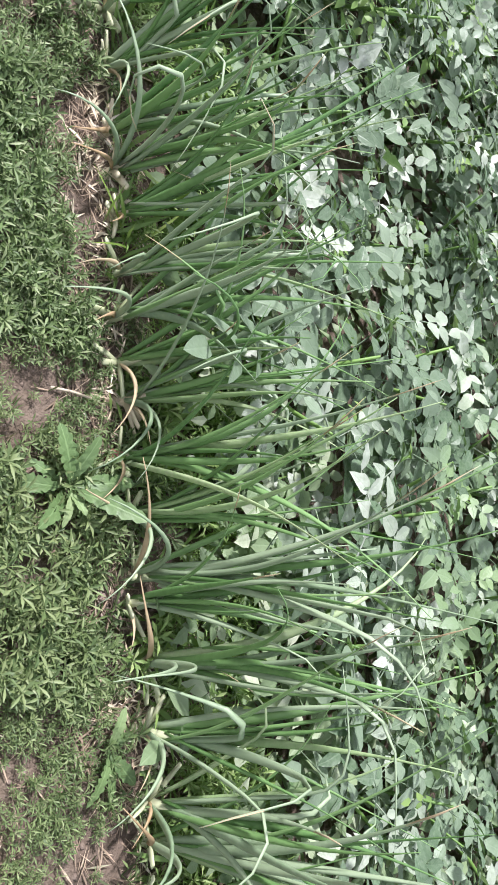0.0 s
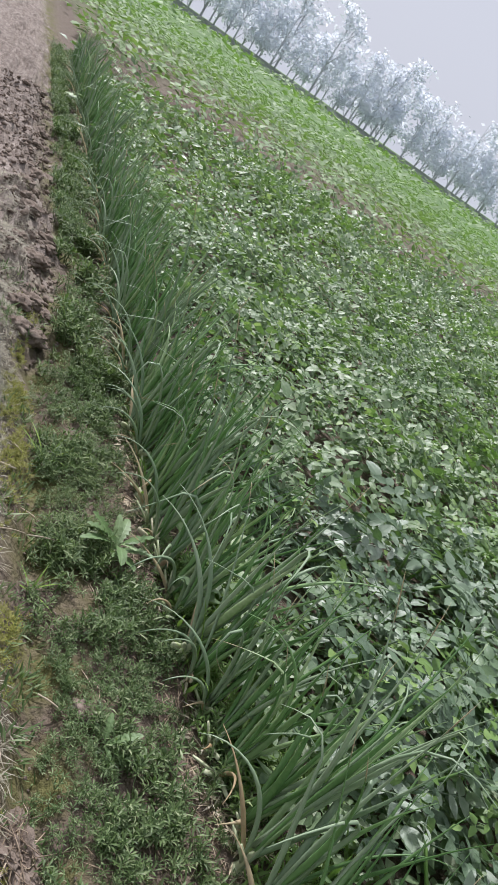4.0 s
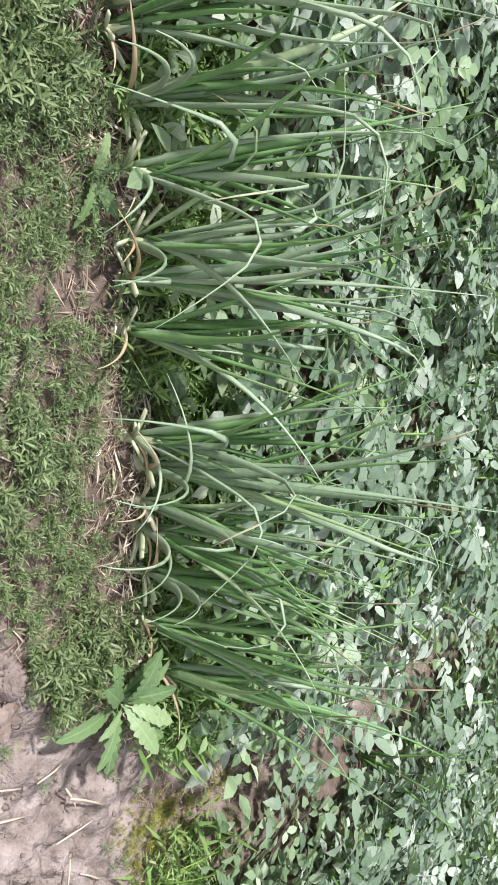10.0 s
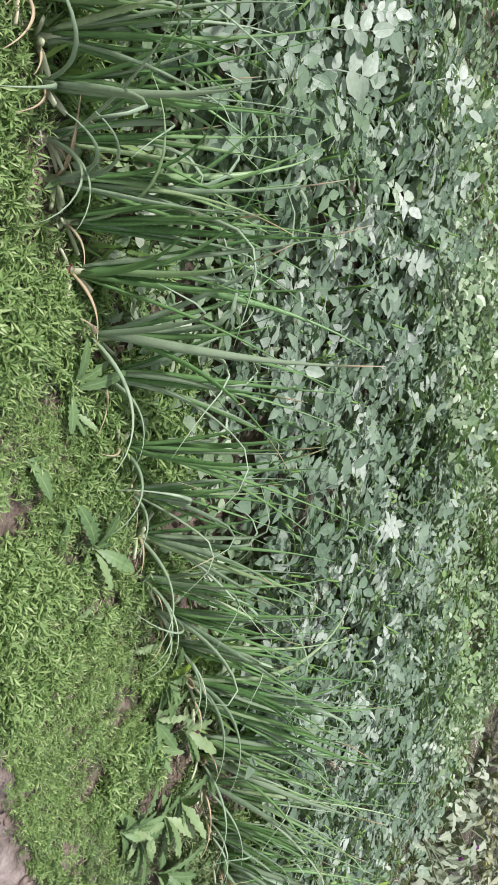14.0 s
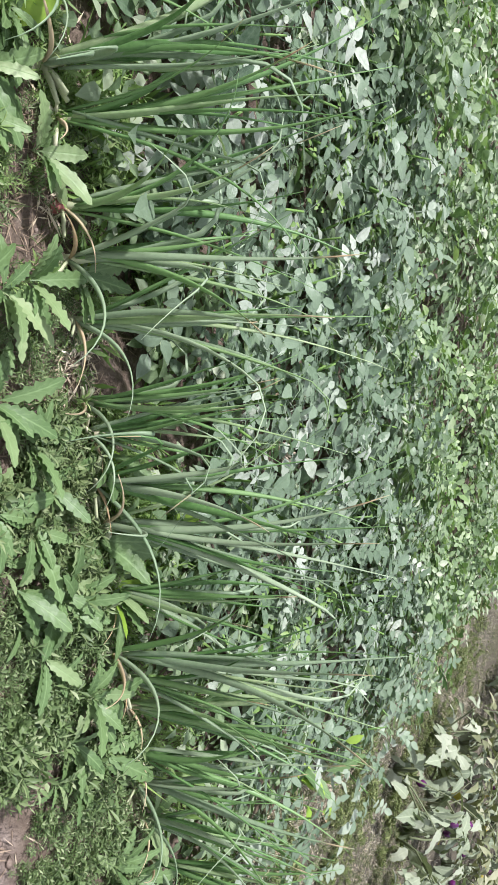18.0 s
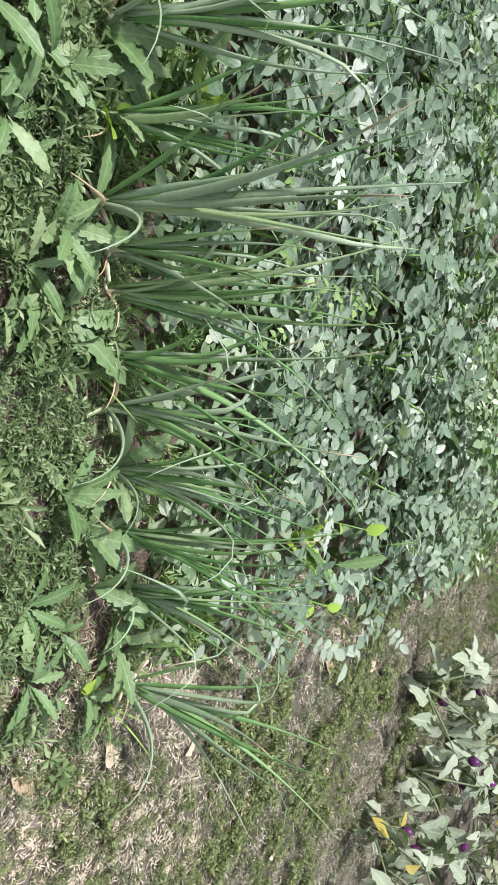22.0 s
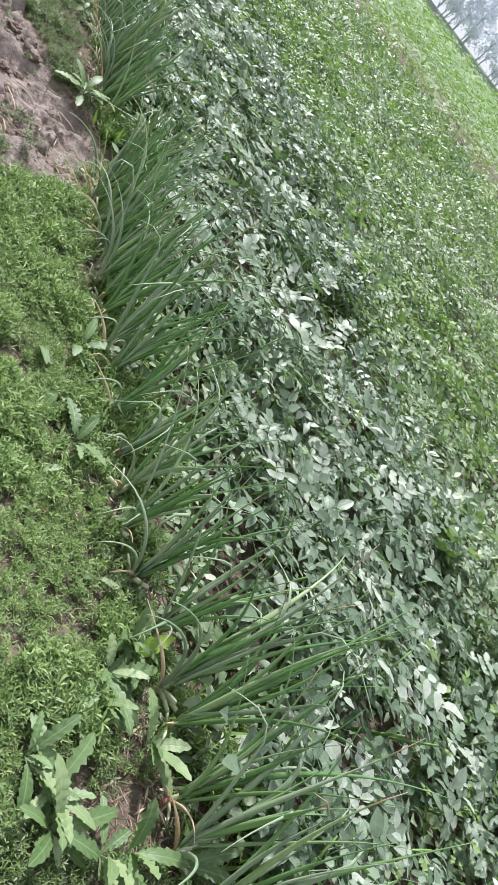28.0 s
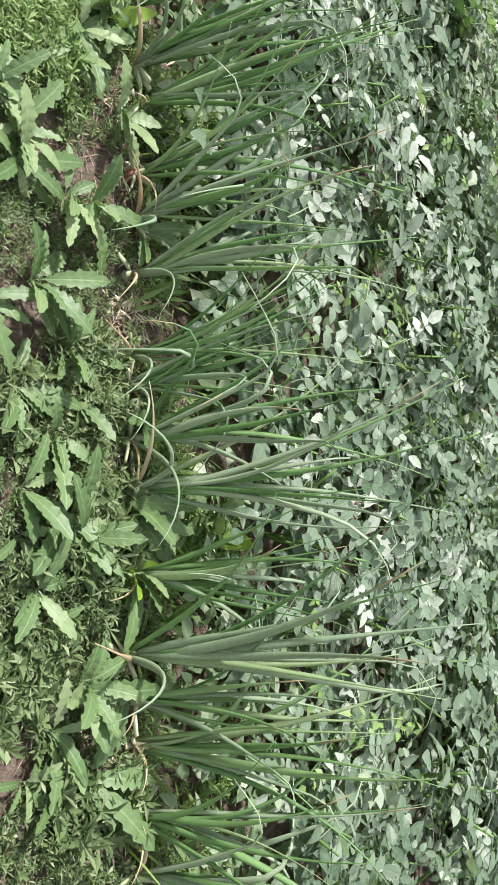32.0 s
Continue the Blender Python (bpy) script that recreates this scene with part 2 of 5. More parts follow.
def soil_material():
    m, n, l, b = shader("soil", 0.9, 0.25)
    big, mid, fine = noise_node(n, l, 5.0, 5), noise_node(n, l, 16, 6, 0.65), noise_node(n, l, 95, 4, 0.7)
    def layer(name):
        k = n.new("ShaderNodeAttribute")
        k.attribute_name = name
        return k.outputs["Fac"]
    crumbs = ramp(n, l, fine.outputs["Fac"], [(0.4, (0, 0, 0)), (0.8, (0.5, 0.5, 0.5))])
    tone = ramp(n, l, mid.outputs["Fac"], [(0.25, (0.058, 0.043, 0.032)), (0.5, (0.135, 0.103, 0.077)), (0.78, (0.25, 0.20, 0.158))])
    tone = mixed(n, l, crumbs, tone, (0.19, 0.15, 0.118))
    wet = ramp(n, l, mid.outputs["Fac"], [(0.25, (0.085, 0.066, 0.053)), (0.46, (0.205, 0.166, 0.14)), (0.72, (0.39, 0.335, 0.295))])
    wet = mixed(n, l, crumbs, wet, (0.32, 0.27, 0.225))
    tone = mixed(n, l, layer("mud"), tone, wet)
    speck = n.new("ShaderNodeMath")
    speck.operation = "MULTIPLY"
    l.new(layer("moss"), speck.inputs[0])
    l.new(ramp(n, l, big.outputs["Fac"], [(0.42, (0, 0, 0)), (0.58, (0.85, 0.85, 0.85))]), speck.inputs[1])
    tone = mixed(n, l, speck.outputs[0], tone, (0.125, 0.125, 0.036))
    tone = mixed(n, l, layer("dry"), tone, mixed(n, l, mid.outputs["Fac"], (0.045, 0.04, 0.028), (0.17, 0.15, 0.11)))
    tone = mixed(n, l, layer("crop"), tone, (0.12, 0.20, 0.07))
    l.new(tone, b.inputs["Base Color"])
    lump = noise_node(n, l, 38, 5, 0.6)
    bump(n, l, b, mixed(n, l, 0.5, mid.outputs["Fac"], lump.outputs["Fac"]), 1.0, 0.035)
    return m


SOIL = soil_material()
CLOD, cn, cl, cb = shader("clod", 0.9, 0.2)
ct = noise_node(cn, cl, 22, 6, 0.65)
cl.new(ramp(cn, cl, ct.outputs["Fac"], [(0.25, (0.095, 0.07, 0.054)), (0.5, (0.20, 0.157, 0.125)), (0.78, (0.33, 0.275, 0.23))]), cb.inputs["Base Color"])
bump(cn, cl, cb, ct.outputs["Fac"], 0.8, 0.02)


# ---- geometry tools ----
def blade_layers(me, verts):
    """Where a vertex lies on its blade: 1 on the midrib to 0 at the edge, and 0 to 1 from stalk to tip."""
    if verts.shape[1] > 3:
        for k, name in ((3, "rib"), (4, "stretch")):
            me.attributes.new(name, "FLOAT", "POINT").data.foreach_set("value", verts[:, k].astype(np.float32))


def mesh_of(name, verts, faces, material, smooth=True):
    me = bpy.data.meshes.new(name)
    verts = np.asarray(verts, float)
    me.from_pydata([tuple(v) for v in verts[:, :3]], [], [tuple(f) for f in faces])
    me.materials.append(material)
    blade_layers(me, verts)
    if smooth:
        me.polygons.foreach_set("use_smooth", [True] * len(me.polygons))
    me.update()
    return me


def big_mesh(name, verts, tris, material, smooth=True):
    """A large triangle mesh straight from arrays."""
    me = bpy.data.meshes.new(name)
    verts, tris = np.asarray(verts, np.float32), np.asarray(tris, np.int32)
    me.vertices.add(len(verts))
    me.vertices.foreach_set("co", np.ascontiguousarray(verts[:, :3]).ravel())
    me.loops.add(tris.size)
    me.loops.foreach_set("vertex_index", tris.ravel())
    me.polygons.add(len(tris))
    me.polygons.foreach_set("loop_start", np.arange(0, tris.size, 3, dtype=np.int32))
    me.polygons.foreach_set("loop_total", np.full(len(tris), 3, np.int32))
    me.polygons.foreach_set("use_smooth", np.full(len(tris), smooth))
    me.materials.append(material)
    me.update(calc_edges=True)
    blade_layers(me, verts)
    return me


def part(name, me, parent, label="", m=None):
    ob = new(name, me)
    ob.parent = parent
    if m is not None:
        ob.matrix_basis = m
    return tagged(ob, label)


def unit(v):
    return v / (np.linalg.norm(v) + 1e-12)


def tube(points, radii, sides=6, cap=True, flat=1.0):
    """Rings along a line of points."""
    points = np.asarray(points, float)
    n = len(points)
    tang = np.gradient(points, axis=0)
    side = unit(np.cross(tang[0], (0.3, 0.9, 0.2)))
    verts, faces = [], []
    ang = np.linspace(0, 2 * np.pi, sides, endpoint=False)
    for i in range(n):
        t = unit(tang[i])
        side = unit(side - t * (side @ t))
        other = np.cross(t, side)
        for a in ang:
            verts.append(points[i] + radii[i] * (np.cos(a) * side + flat * np.sin(a) * other))
    for i in range(n - 1):
        for k in range(sides):
            a, b = i * sides + k, i * sides + (k + 1) % sides
            faces.append((a, b, b + sides, a + sides))
    if cap:
        faces.append(tuple(range(sides))[::-1])
        faces.append(tuple((n - 1) * sides + k for k in range(sides)))
    return np.array(verts), faces


def join(pieces):
    verts, faces, k = [], [], 0
    wide = max(np.shape(v)[1] for v, f in pieces)
    for v, f in pieces:
        v = np.asarray(v)
        verts.append(np.pad(v, ((0, 0), (0, wide - v.shape[1]))))
        faces += [tuple(i + k for i in g) for g in f]
        k += len(v)
    return np.concatenate(verts), faces


def leaflet(length, width, fold=0.25, droop=0.2, stations=4, wave=0.0, seed=0, blunt=0.55, point=0.7):
    """An ovate blade along +y with a folded midrib that droops at the tip."""
    r = np.random.default_rng(seed)
    verts, faces = [(0, 0, 0, 1, 0)], []
    for i in range(1, stations + 1):
        s = i / (stations + 1)
        w = width / 2 * (np.sin(np.pi * s ** blunt)) ** (0.7 if s < 0.5 else point)
        y, z = length * s, -droop * length * s * s
        wl, wr = w * (1 + wave * r.uniform(-1, 1)), w * (1 + wave * r.uniform(-1, 1))
        zl, zr = fold * wl + wave * width * 0.3 * r.uniform(-1, 1), fold * wr + wave * width * 0.3 * r.uniform(-1, 1)
        verts += [(-wl, y, z + zl, 0, s), (0, y, z, 1, s), (wr, y, z + zr, 0, s)]
    tip = len(verts)
    verts.append((0, length, -droop * length, 1, 1))
    faces += [(0, 2, 1), (0, 3, 2)]
    for i in range(stations - 1):
        a = 1 + 3 * i
        faces += [(a, a + 1, a + 4, a + 3), (a + 1, a + 2, a + 5, a + 4)]
    a = 1 + 3 * (stations - 1)
    faces += [(a, a + 1, tip), (a + 1, a + 2, tip)]
    return np.array(verts, float), faces


def lobed(length, width, lobes, droop, seed):
    """A long weed leaf with wavy, toothed edges on a short stalk, along +y."""
    r = np.random.default_rng(seed)
    n = 3 * lobes + 1
    verts, faces = [(0, 0, 0, 1, 0)], []
    for i in range(1, n + 1):
        s = i / (n + 1)
        body = 0.10 if s < 0.16 else 0.24 + 0.86 * math.sin(math.pi * min(1.0, (s - 0.1) / 0.9) ** 1.25) ** 0.8
        tooth = (1.10, 1.0, 0.82)[i % 3]
        y, z = length * s, length * (0.25 * s - droop * s * s)
        wl, wr = width / 2 * body * tooth * r.uniform(0.88, 1.12), width / 2 * body * tooth * r.uniform(0.88, 1.12)
        wave = 0.16 * width * math.sin(i * 2.1 + seed)
        verts += [(-wl, y - 0.15 * wl, z + 0.22 * wl + wave * (wl / width), 0, s), (0, y, z, 1, s), (wr, y - 0.15 * wr, z + 0.22 * wr - wave * (wr / width), 0, s)]
    tip = len(verts)
    verts.append((0, length, length * (0.25 - droop), 1, 1))
    faces += [(0, 2, 1), (0, 3, 2)]
    for i in range(n - 1):
        a = 1 + 3 * i
        faces += [(a, a + 1, a + 4, a + 3), (a + 1, a + 2, a + 5, a + 4)]
    a = 1 + 3 * (n - 1)
    faces += [(a, a + 1, tip), (a + 1, a + 2, tip)]
    return np.array(verts, float), faces


def turned(v, m):
    m, v = np.array(m), np.asarray(v)
    return np.concatenate([v[:, :3] @ m[:3, :3].T + m[:3, 3], v[:, 3:]], 1)


def compound_leaf(seed, stations=3, size=1.0, rachis=True, pairs=((0.76, 0.070, 0.039), (0.50, 0.066, 0.037), (0.26, 0.048, 0.028))):
    """A potato leaf along +y: a stalk, three pairs of broad leaflets and a larger one at the end."""
    r = np.random.default_rng(seed)
    length = 0.20 * size * r.uniform(0.9, 1.1)
    curve = lambda s: np.array([0.012 * size * np.sin(3 * s + seed), length * s, 0.05 * size * s - 0.10 * size * s * s])
    pieces = []
    if rachis:
        pieces.append(tube([curve(s) for s in (0, 0.35, 0.7, 1.0)], [0.0028 * size, 0.0022 * size, 0.0018 * size, 0.001 * size], 3, False))
    spots = [(1.0, 0, 0.082, 0.048)]
    for s, ln, wd in pairs:
        spots += [(s, 1, ln, wd), (s + 0.02, -1, ln, wd)]
    for k, (s, sidew, ln, wd) in enumerate(spots):
        f = r.uniform(0.82, 1.15) * size
        v, fc = leaflet(ln * f, wd * f, r.uniform(0.08, 0.34), r.uniform(0.02, 0.32), stations, 0.12, seed * 31 + k, 0.78, 0.85)
        m = Matrix.Translation(curve(min(s, 1.0))) @ Matrix.Rotation(-sidew * radians(r.uniform(48, 70)), 4, "Z") @ Matrix.Rotation(radians(r.uniform(-16, 12)), 4, "X") @ Matrix.Rotation(radians(r.uniform(-13, 13)), 4, "Y")
        pieces.append((turned(v, m), fc))
    return join(pieces)


def tris_of(v, faces):
    out = []
    for f in faces:
        for k in range(1, len(f) - 1):
            out.append((f[0], f[k], f[k + 1]))
    return np.asarray(v, float), np.array(out, int)


def scatter(kinds, places, turns, tilts, leans, sizes, pick):
    """Many copies of a few triangle pieces in one pair of arrays; each copy has a heading, a tilt, a lean and a size."""
    vs, ts, base = [], [], 0
    for k, (v, t) in enumerate(kinds):
        sel = np.where(pick == k)[0]
        if not len(sel):
            continue
        a, b, c, s = turns[sel], tilts[sel], leans[sel], sizes[sel]
        x, y, z = (v[None, :, i] * s[:, None] for i in range(3))
        y, z = y * np.cos(b)[:, None] - z * np.sin(b)[:, None], y * np.sin(b)[:, None] + z * np.cos(b)[:, None]
        x, z = x * np.cos(c)[:, None] + z * np.sin(c)[:, None], -x * np.sin(c)[:, None] + z * np.cos(c)[:, None]
        x, y = x * np.cos(a)[:, None] - y * np.sin(a)[:, None], x * np.sin(a)[:, None] + y * np.cos(a)[:, None]
        p = np.stack([x, y, z], -1) + places[sel][:, None, :]
        vs.append(np.concatenate([p.reshape(-1, 3), np.tile(v[:, 3:], (len(sel), 1))], 1))
        ts.append((t[None] + base + (np.arange(len(sel)) * len(v))[:, None, None]).reshape(-1, 3))
        base += len(sel) * len(v)
    return np.concatenate(vs), np.concatenate(ts)


def lattice(ix, iy, seed):
    h = (ix.astype(np.int64) * 374761393 + iy.astype(np.int64) * 668265263 + seed * 1442695041) & 0xFFFFFFFF
    h = ((h ^ (h >> 13)) * 1274126177) & 0xFFFFFFFF
    return ((h ^ (h >> 16)) & 0xFFFF) / 65535.0


def rough(x, y, scale, octaves=4, seed=1):
    """Fractal relief, about -0.5 to 0.5."""
    out, amp, tot = 0, 1.0, 0.0
    for o in range(octaves):
        u, v = x / scale * 2**o, y / scale * 2**o
        ix, iy = np.floor(u), np.floor(v)
        fx, fy = u - ix, v - iy
        fx, fy = fx * fx * (3 - 2 * fx), fy * fy * (3 - 2 * fy)
        a, b = lattice(ix, iy, seed + o), lattice(ix + 1, iy, seed + o)
        c, d = lattice(ix, iy + 1, seed + o), lattice(ix + 1, iy + 1, seed + o)
        out = out + amp * ((a * (1 - fx) + b * fx) * (1 - fy) + (c * (1 - fx) + d * fx) * fy - 0.5)
        tot += amp
        amp *= 0.5
    return out / tot


def cells(x, y, scale, seed):
    """Cracked lumps: 0 in the cracks between cells, up to 1 on top, and a random number for each cell."""
    u, v = x / scale, y / scale
    iu, iv = np.floor(u), np.floor(v)
    near, next_near, who = np.full(np.shape(u), 9.0), np.full(np.shape(u), 9.0), np.zeros(np.shape(u))
    for du in (-1, 0, 1):
        for dv in (-1, 0, 1):
            a, b = iu + du, iv + dv
            d = np.hypot(a + lattice(a, b, seed) - u, b + lattice(a, b, seed + 1) - v)
            who = np.where(d < near, lattice(a, b, seed + 2), who)
            next_near = np.where(d < near, near, np.minimum(next_near, d))
            near = np.minimum(near, d)
    t = np.clip((next_near - near) / 0.6, 0, 1)
    return t * (2 - t), who


def soft(a, b, x):
    t = np.clip((x - a) / (b - a), 0, 1)
    return t * t * (3 - 2 * t)


# ---- plan ----
FURROW_X = -12.5             # a bare furrow across the field
ROW = [(-14, -0.12), (-2.0, -0.12), (-1.2, -0.02), (0.6, -0.01), (1.4, 0.0), (2.1, -0.06), (2.7, -0.08), (3.4, -0.03), (3.85, 0.0), (4.2, 0.09), (5.3, 0.09), (6.0, 0.11), (6.5, 0.16), (6.85, 0.21)]


def row_y(x):
    """The line of the onion row."""
    return np.interp(x, [p[0] for p in ROW], [p[1] for p in ROW])


def bank_y(x):
    """Where the weedy strip ends and the bare bank in front of it begins."""
    return np.interp(x, [-12, -3.4, -3.0, -1.5, 0.0, 1.0, 1.3, 2.25, 2.52, 3.2, 4.6, 5.4, 5.9, 6.4, 6.9], [-0.36, -0.40, -0.46, -0.46, -0.46, -0.46, -0.28, -0.15, -0.50, -0.55, -0.60, -0.50, -0.32, -0.30, -0.12])


def field_edge(y):
    return 6.70 + 0.17 * y


def in_gap(x, y):
    """The mud corridor that runs back between the beds: 1 inside."""
    mid = 1.78 + 0.17 * np.clip(y, 0, 3)
    half = 0.11 + 0.24 * soft(0.1, -0.3, y) - 0.03 * soft(0.6, 1.2, y)
    return soft(half + 0.06, half - 0.04, np.abs(x - mid)) * soft(2.2, 1.4, y) * soft(-1.7, -1.2, y)


def mud_mask(x, y):
    front = soft(bank_y(x) + 0.05, bank_y(x) - 0.05, y + 0.10 * rough(x, y, 0.16, 3, 5))
    front = front * soft(-1.9, -1.25, y + 0.25 * rough(x, y, 0.5, 2, 19))
    left = soft(-2.9, -3.4, x) + soft(0.1, 0.5, x) * soft(7.3, 6.9, x)
    return np.clip(np.maximum(front * np.clip(left, 0, 1), in_gap(x, y)), 0, 1)


def ground_z(x, y):
    x, y = np.asarray(x, float), np.asarray(y, float)
    z = 0.045 * rough(x, y, 0.5, 4, 3) + 0.028 * rough(x, y, 0.08, 3, 9)
    m = mud_mask(x, y)
    lumps = 0.5 - np.abs(rough(x, y, 0.11, 4, 15)) * 2.2
    wx, wy = x + 0.03 * rough(x, y, 0.07, 2, 41), y + 0.03 * rough(x, y, 0.07, 2, 43)
    big, tall = cells(wx, wy, 0.075, 51)
    small, high = cells(wx, wy, 0.032, 57)
    torn = 0.15 + 0.85 * soft(-0.14, 0.02, rough(x, y, 0.38, 2, 27))
    z = z + m * torn * (0.07 * big * (0.35 + 0.65 * tall) + 0.018 * small * (0.4 + 0.6 * high) - 0.025)
    z = z + m * (0.03 * lumps + 0.06 * soft(-0.05, 0.3, rough(x, y, 0.2, 3, 17)) - 0.03)
    z = z - 0.06 * np.exp(-((y - bank_y(x) + 0.02) / 0.06) ** 2) * soft(0.6, 0.0, x) * soft(-3.6, -3.0, x)
    z = z - 0.05 * in_gap(x, y) + 0.06 * np.exp(-((x - 2.02 - 0.17 * y) / 0.07) ** 2) * soft(0.0, 0.25, y) * soft(1.6, 1.0, y)
    z = z + 0.07 * soft(bank_y(x) - 0.02, bank_y(x) - 0.22, y) * soft(-2.6, -3.2, x)
    z = z + 0.26 * np.exp(-((x - FURROW_X) / 0.35) ** 2) * soft(0.1, 0.6, y) * (1 + 0.8 * rough(x, y, 0.6, 2, 8))
    near = np.exp(-((x + 2) / 32) ** 2 - (y / 32) ** 2)
    return z * near * (0.12 + 0.88 * soft(-2.3, -1.35, y))


xs = np.concatenate([-np.geomspace(1500, 15, 40), np.arange(-14.8, -8, 0.12), np.arange(-8, -3, 0.05), np.arange(-3, 0.9, 0.028), np.arange(0.9, 2.9, 0.0105), np.arange(2.9, 8.5, 0.028), np.geomspace(8.6, 1500, 42)])
ys = np.concatenate([-np.geomspace(1500, 1.5, 30), np.arange(-1.45, -0.9, 0.028), np.arange(-0.9, 0.35, 0.0105), np.arange(0.35, 0.5, 0.02), np.arange(0.5, 1.6, 0.028), np.arange(1.62, 4, 0.08), np.geomspace(4.1, 1500, 44)])
gx, gy = np.meshgrid(xs, ys)
gv = np.stack([gx, gy, ground_z(gx, gy)], -1).reshape(-1, 3)
ii = np.arange(len(xs) * len(ys)).reshape(len(ys), len(xs))
q = np.stack([ii[:-1, :-1], ii[:-1, 1:], ii[1:, 1:], ii[1:, :-1]], -1).reshape(-1, 4)
ground_mesh = big_mesh("ground", gv, np.concatenate([q[:, [0, 1, 2]], q[:, [0, 2, 3]]]), SOIL)
mud_layer = ground_mesh.attributes.new("mud", "FLOAT", "POINT")
trodden = np.clip(np.exp(-((gx - 7.0) ** 2 + (gy + 0.1) ** 2) / 0.16 ** 2) + np.exp(-((gx - 6.95) ** 2 + (gy - 0.42) ** 2) / 0.13 ** 2) + 0.8 * np.exp(-((gx - 7.15) ** 2 + (gy - 1.2) ** 2) / 0.15 ** 2), 0, 1)
mud_layer.data.foreach_set("value", np.maximum(mud_mask(gx, gy), trodden).ravel().astype(np.float32))
moss_here = np.exp(-((gy - bank_y(gx) - 0.02) / 0.13) ** 2) * soft(0.9, 0.2, gx) + soft(6.5, 7.0, gx) * 0.6 + 0.35 * in_gap(gx, gy) * soft(-0.05, 0.1, gy)
moss_layer = ground_mesh.attributes.new("moss", "FLOAT", "POINT")
moss_layer.data.foreach_set("value", np.clip(moss_here, 0, 1).ravel().astype(np.float32))
dry_here = np.maximum(soft(bank_y(gx) - 0.08, bank_y(gx) - 0.2, gy) * soft(-2.0, -1.3, gy + 0.25 * rough(gx, gy, 0.5, 2, 19)) * soft(0.6, -0.2, gx) * soft(-4.5, -3.0, gx), soft(field_edge(gy) - 0.1, field_edge(gy) + 0.2, gx) * soft(-1.2, -0.5, gy) * (1 - trodden))
dry_layer = ground_mesh.attributes.new("dry", "FLOAT", "POINT")
dry_layer.data.foreach_set("value", np.clip(dry_here, 0, 1).ravel().astype(np.float32))
crop_layer = ground_mesh.attributes.new("crop", "FLOAT", "POINT")
crop_layer.data.foreach_set("value", (soft(12, 40, np.hypot(gx, gy)) * (gy > 0.2) * (gx < field_edge(gy))).ravel().astype(np.float32))
ground = new("ground", ground_mesh)
tagged(ground, "damp brown clay soil with moss and muddy clods", "ground", kind="structure")


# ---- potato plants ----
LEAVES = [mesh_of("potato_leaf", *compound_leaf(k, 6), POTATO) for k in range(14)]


def potato_plant(seed, tall=0.27, spread=0.22):
    r = np.random.default_rng(seed)
    base = new("potato_plant")
    tagged(base, "leafy potato plant with grey-green glossy leaves on soil", "potato plant", "potato plants of the bed")
    stems, k = [], 0
    for s in range(4):
        a = s * 1.57 + r.uniform(-0.5, 0.5)
        out = spread * r.uniform(0.4, 0.8)
        top = np.array([np.cos(a) * out, np.sin(a) * out, tall * r.uniform(0.75, 1.0)])
        line = [np.array([0, 0, -0.03]), top * (0.35, 0.35, 0.4), top * (0.75, 0.75, 0.75), top]
        stems.append(tube(line, [0.006, 0.0055, 0.0045, 0.003], 5))
        turn = r.uniform(0, 6.28)
        for h, low, high, big in ((0.40, -20, 15, 0.95), (0.58, -15, 25, 1.0), (0.76, -15, 30, 0.98), (0.92, -5, 35, 0.9), (1.02, 5, 45, 0.75), (1.08, 15, 55, 0.55)):
            p = top * (h, h, h ** 0.9)
            turn += 2.4 + r.uniform(-0.5, 0.5)
            m = Matrix.Translation(p) @ Matrix.Rotation(turn, 4, "Z") @ Matrix.Rotation(radians(r.uniform(low, high)), 4, "X") @ Matrix.Rotation(radians(r.uniform(-22, 22)), 4, "Y") @ Matrix.Scale(0.93 * big * r.uniform(0.82, 1.1), 4)
            part("leaf", LEAVES[(seed * 5 + k) % len(LEAVES)], base, "", m)
            k += 1
    part("stem", mesh_of("potato_stem", *join(stems), POTATO_STEM), base, "pale green stems")
    return base


def bed_depth(x):
    """How far behind the onion row the potato leaves begin."""
    return float(row_y(x)) + 0.23 + 0.05 * math.sin(x * 2.3) + 0.04 * math.sin(x * 5.1)


PROTO = [potato_plant(k + 1, (0.22, 0.30, 0.26, 0.33)[k % 4]) for k in range(8)]
spots = []
r = random.Random(5)
for row in range(5):
    x = -2.4 + r.uniform(0, 0.2)
    while x < 8:
        y = bed_depth(x) + 0.21 + row * 0.30 + r.uniform(-0.07, 0.07)
        if float(in_gap(x, y)) < 0.02 and x < field_edge(y) - 0.12 and math.hypot(x - 6.60, y - 0.98) > 0.17:
            spots.append((x, y))
        x += r.uniform(0.27, 0.37)
for k, (x, y) in enumerate(spots):
    m = Matrix.Translation((x, y, float(ground_z(x, y)))) @ Matrix.Rotation(r.uniform(0, 6.28), 4, "Z") @ Matrix.Scale(r.uniform(0.88, 1.12), 4)
    if k < len(PROTO):
        PROTO[k].matrix_basis = m
    else:
        copy_thing(PROTO[k % len(PROTO)], m)


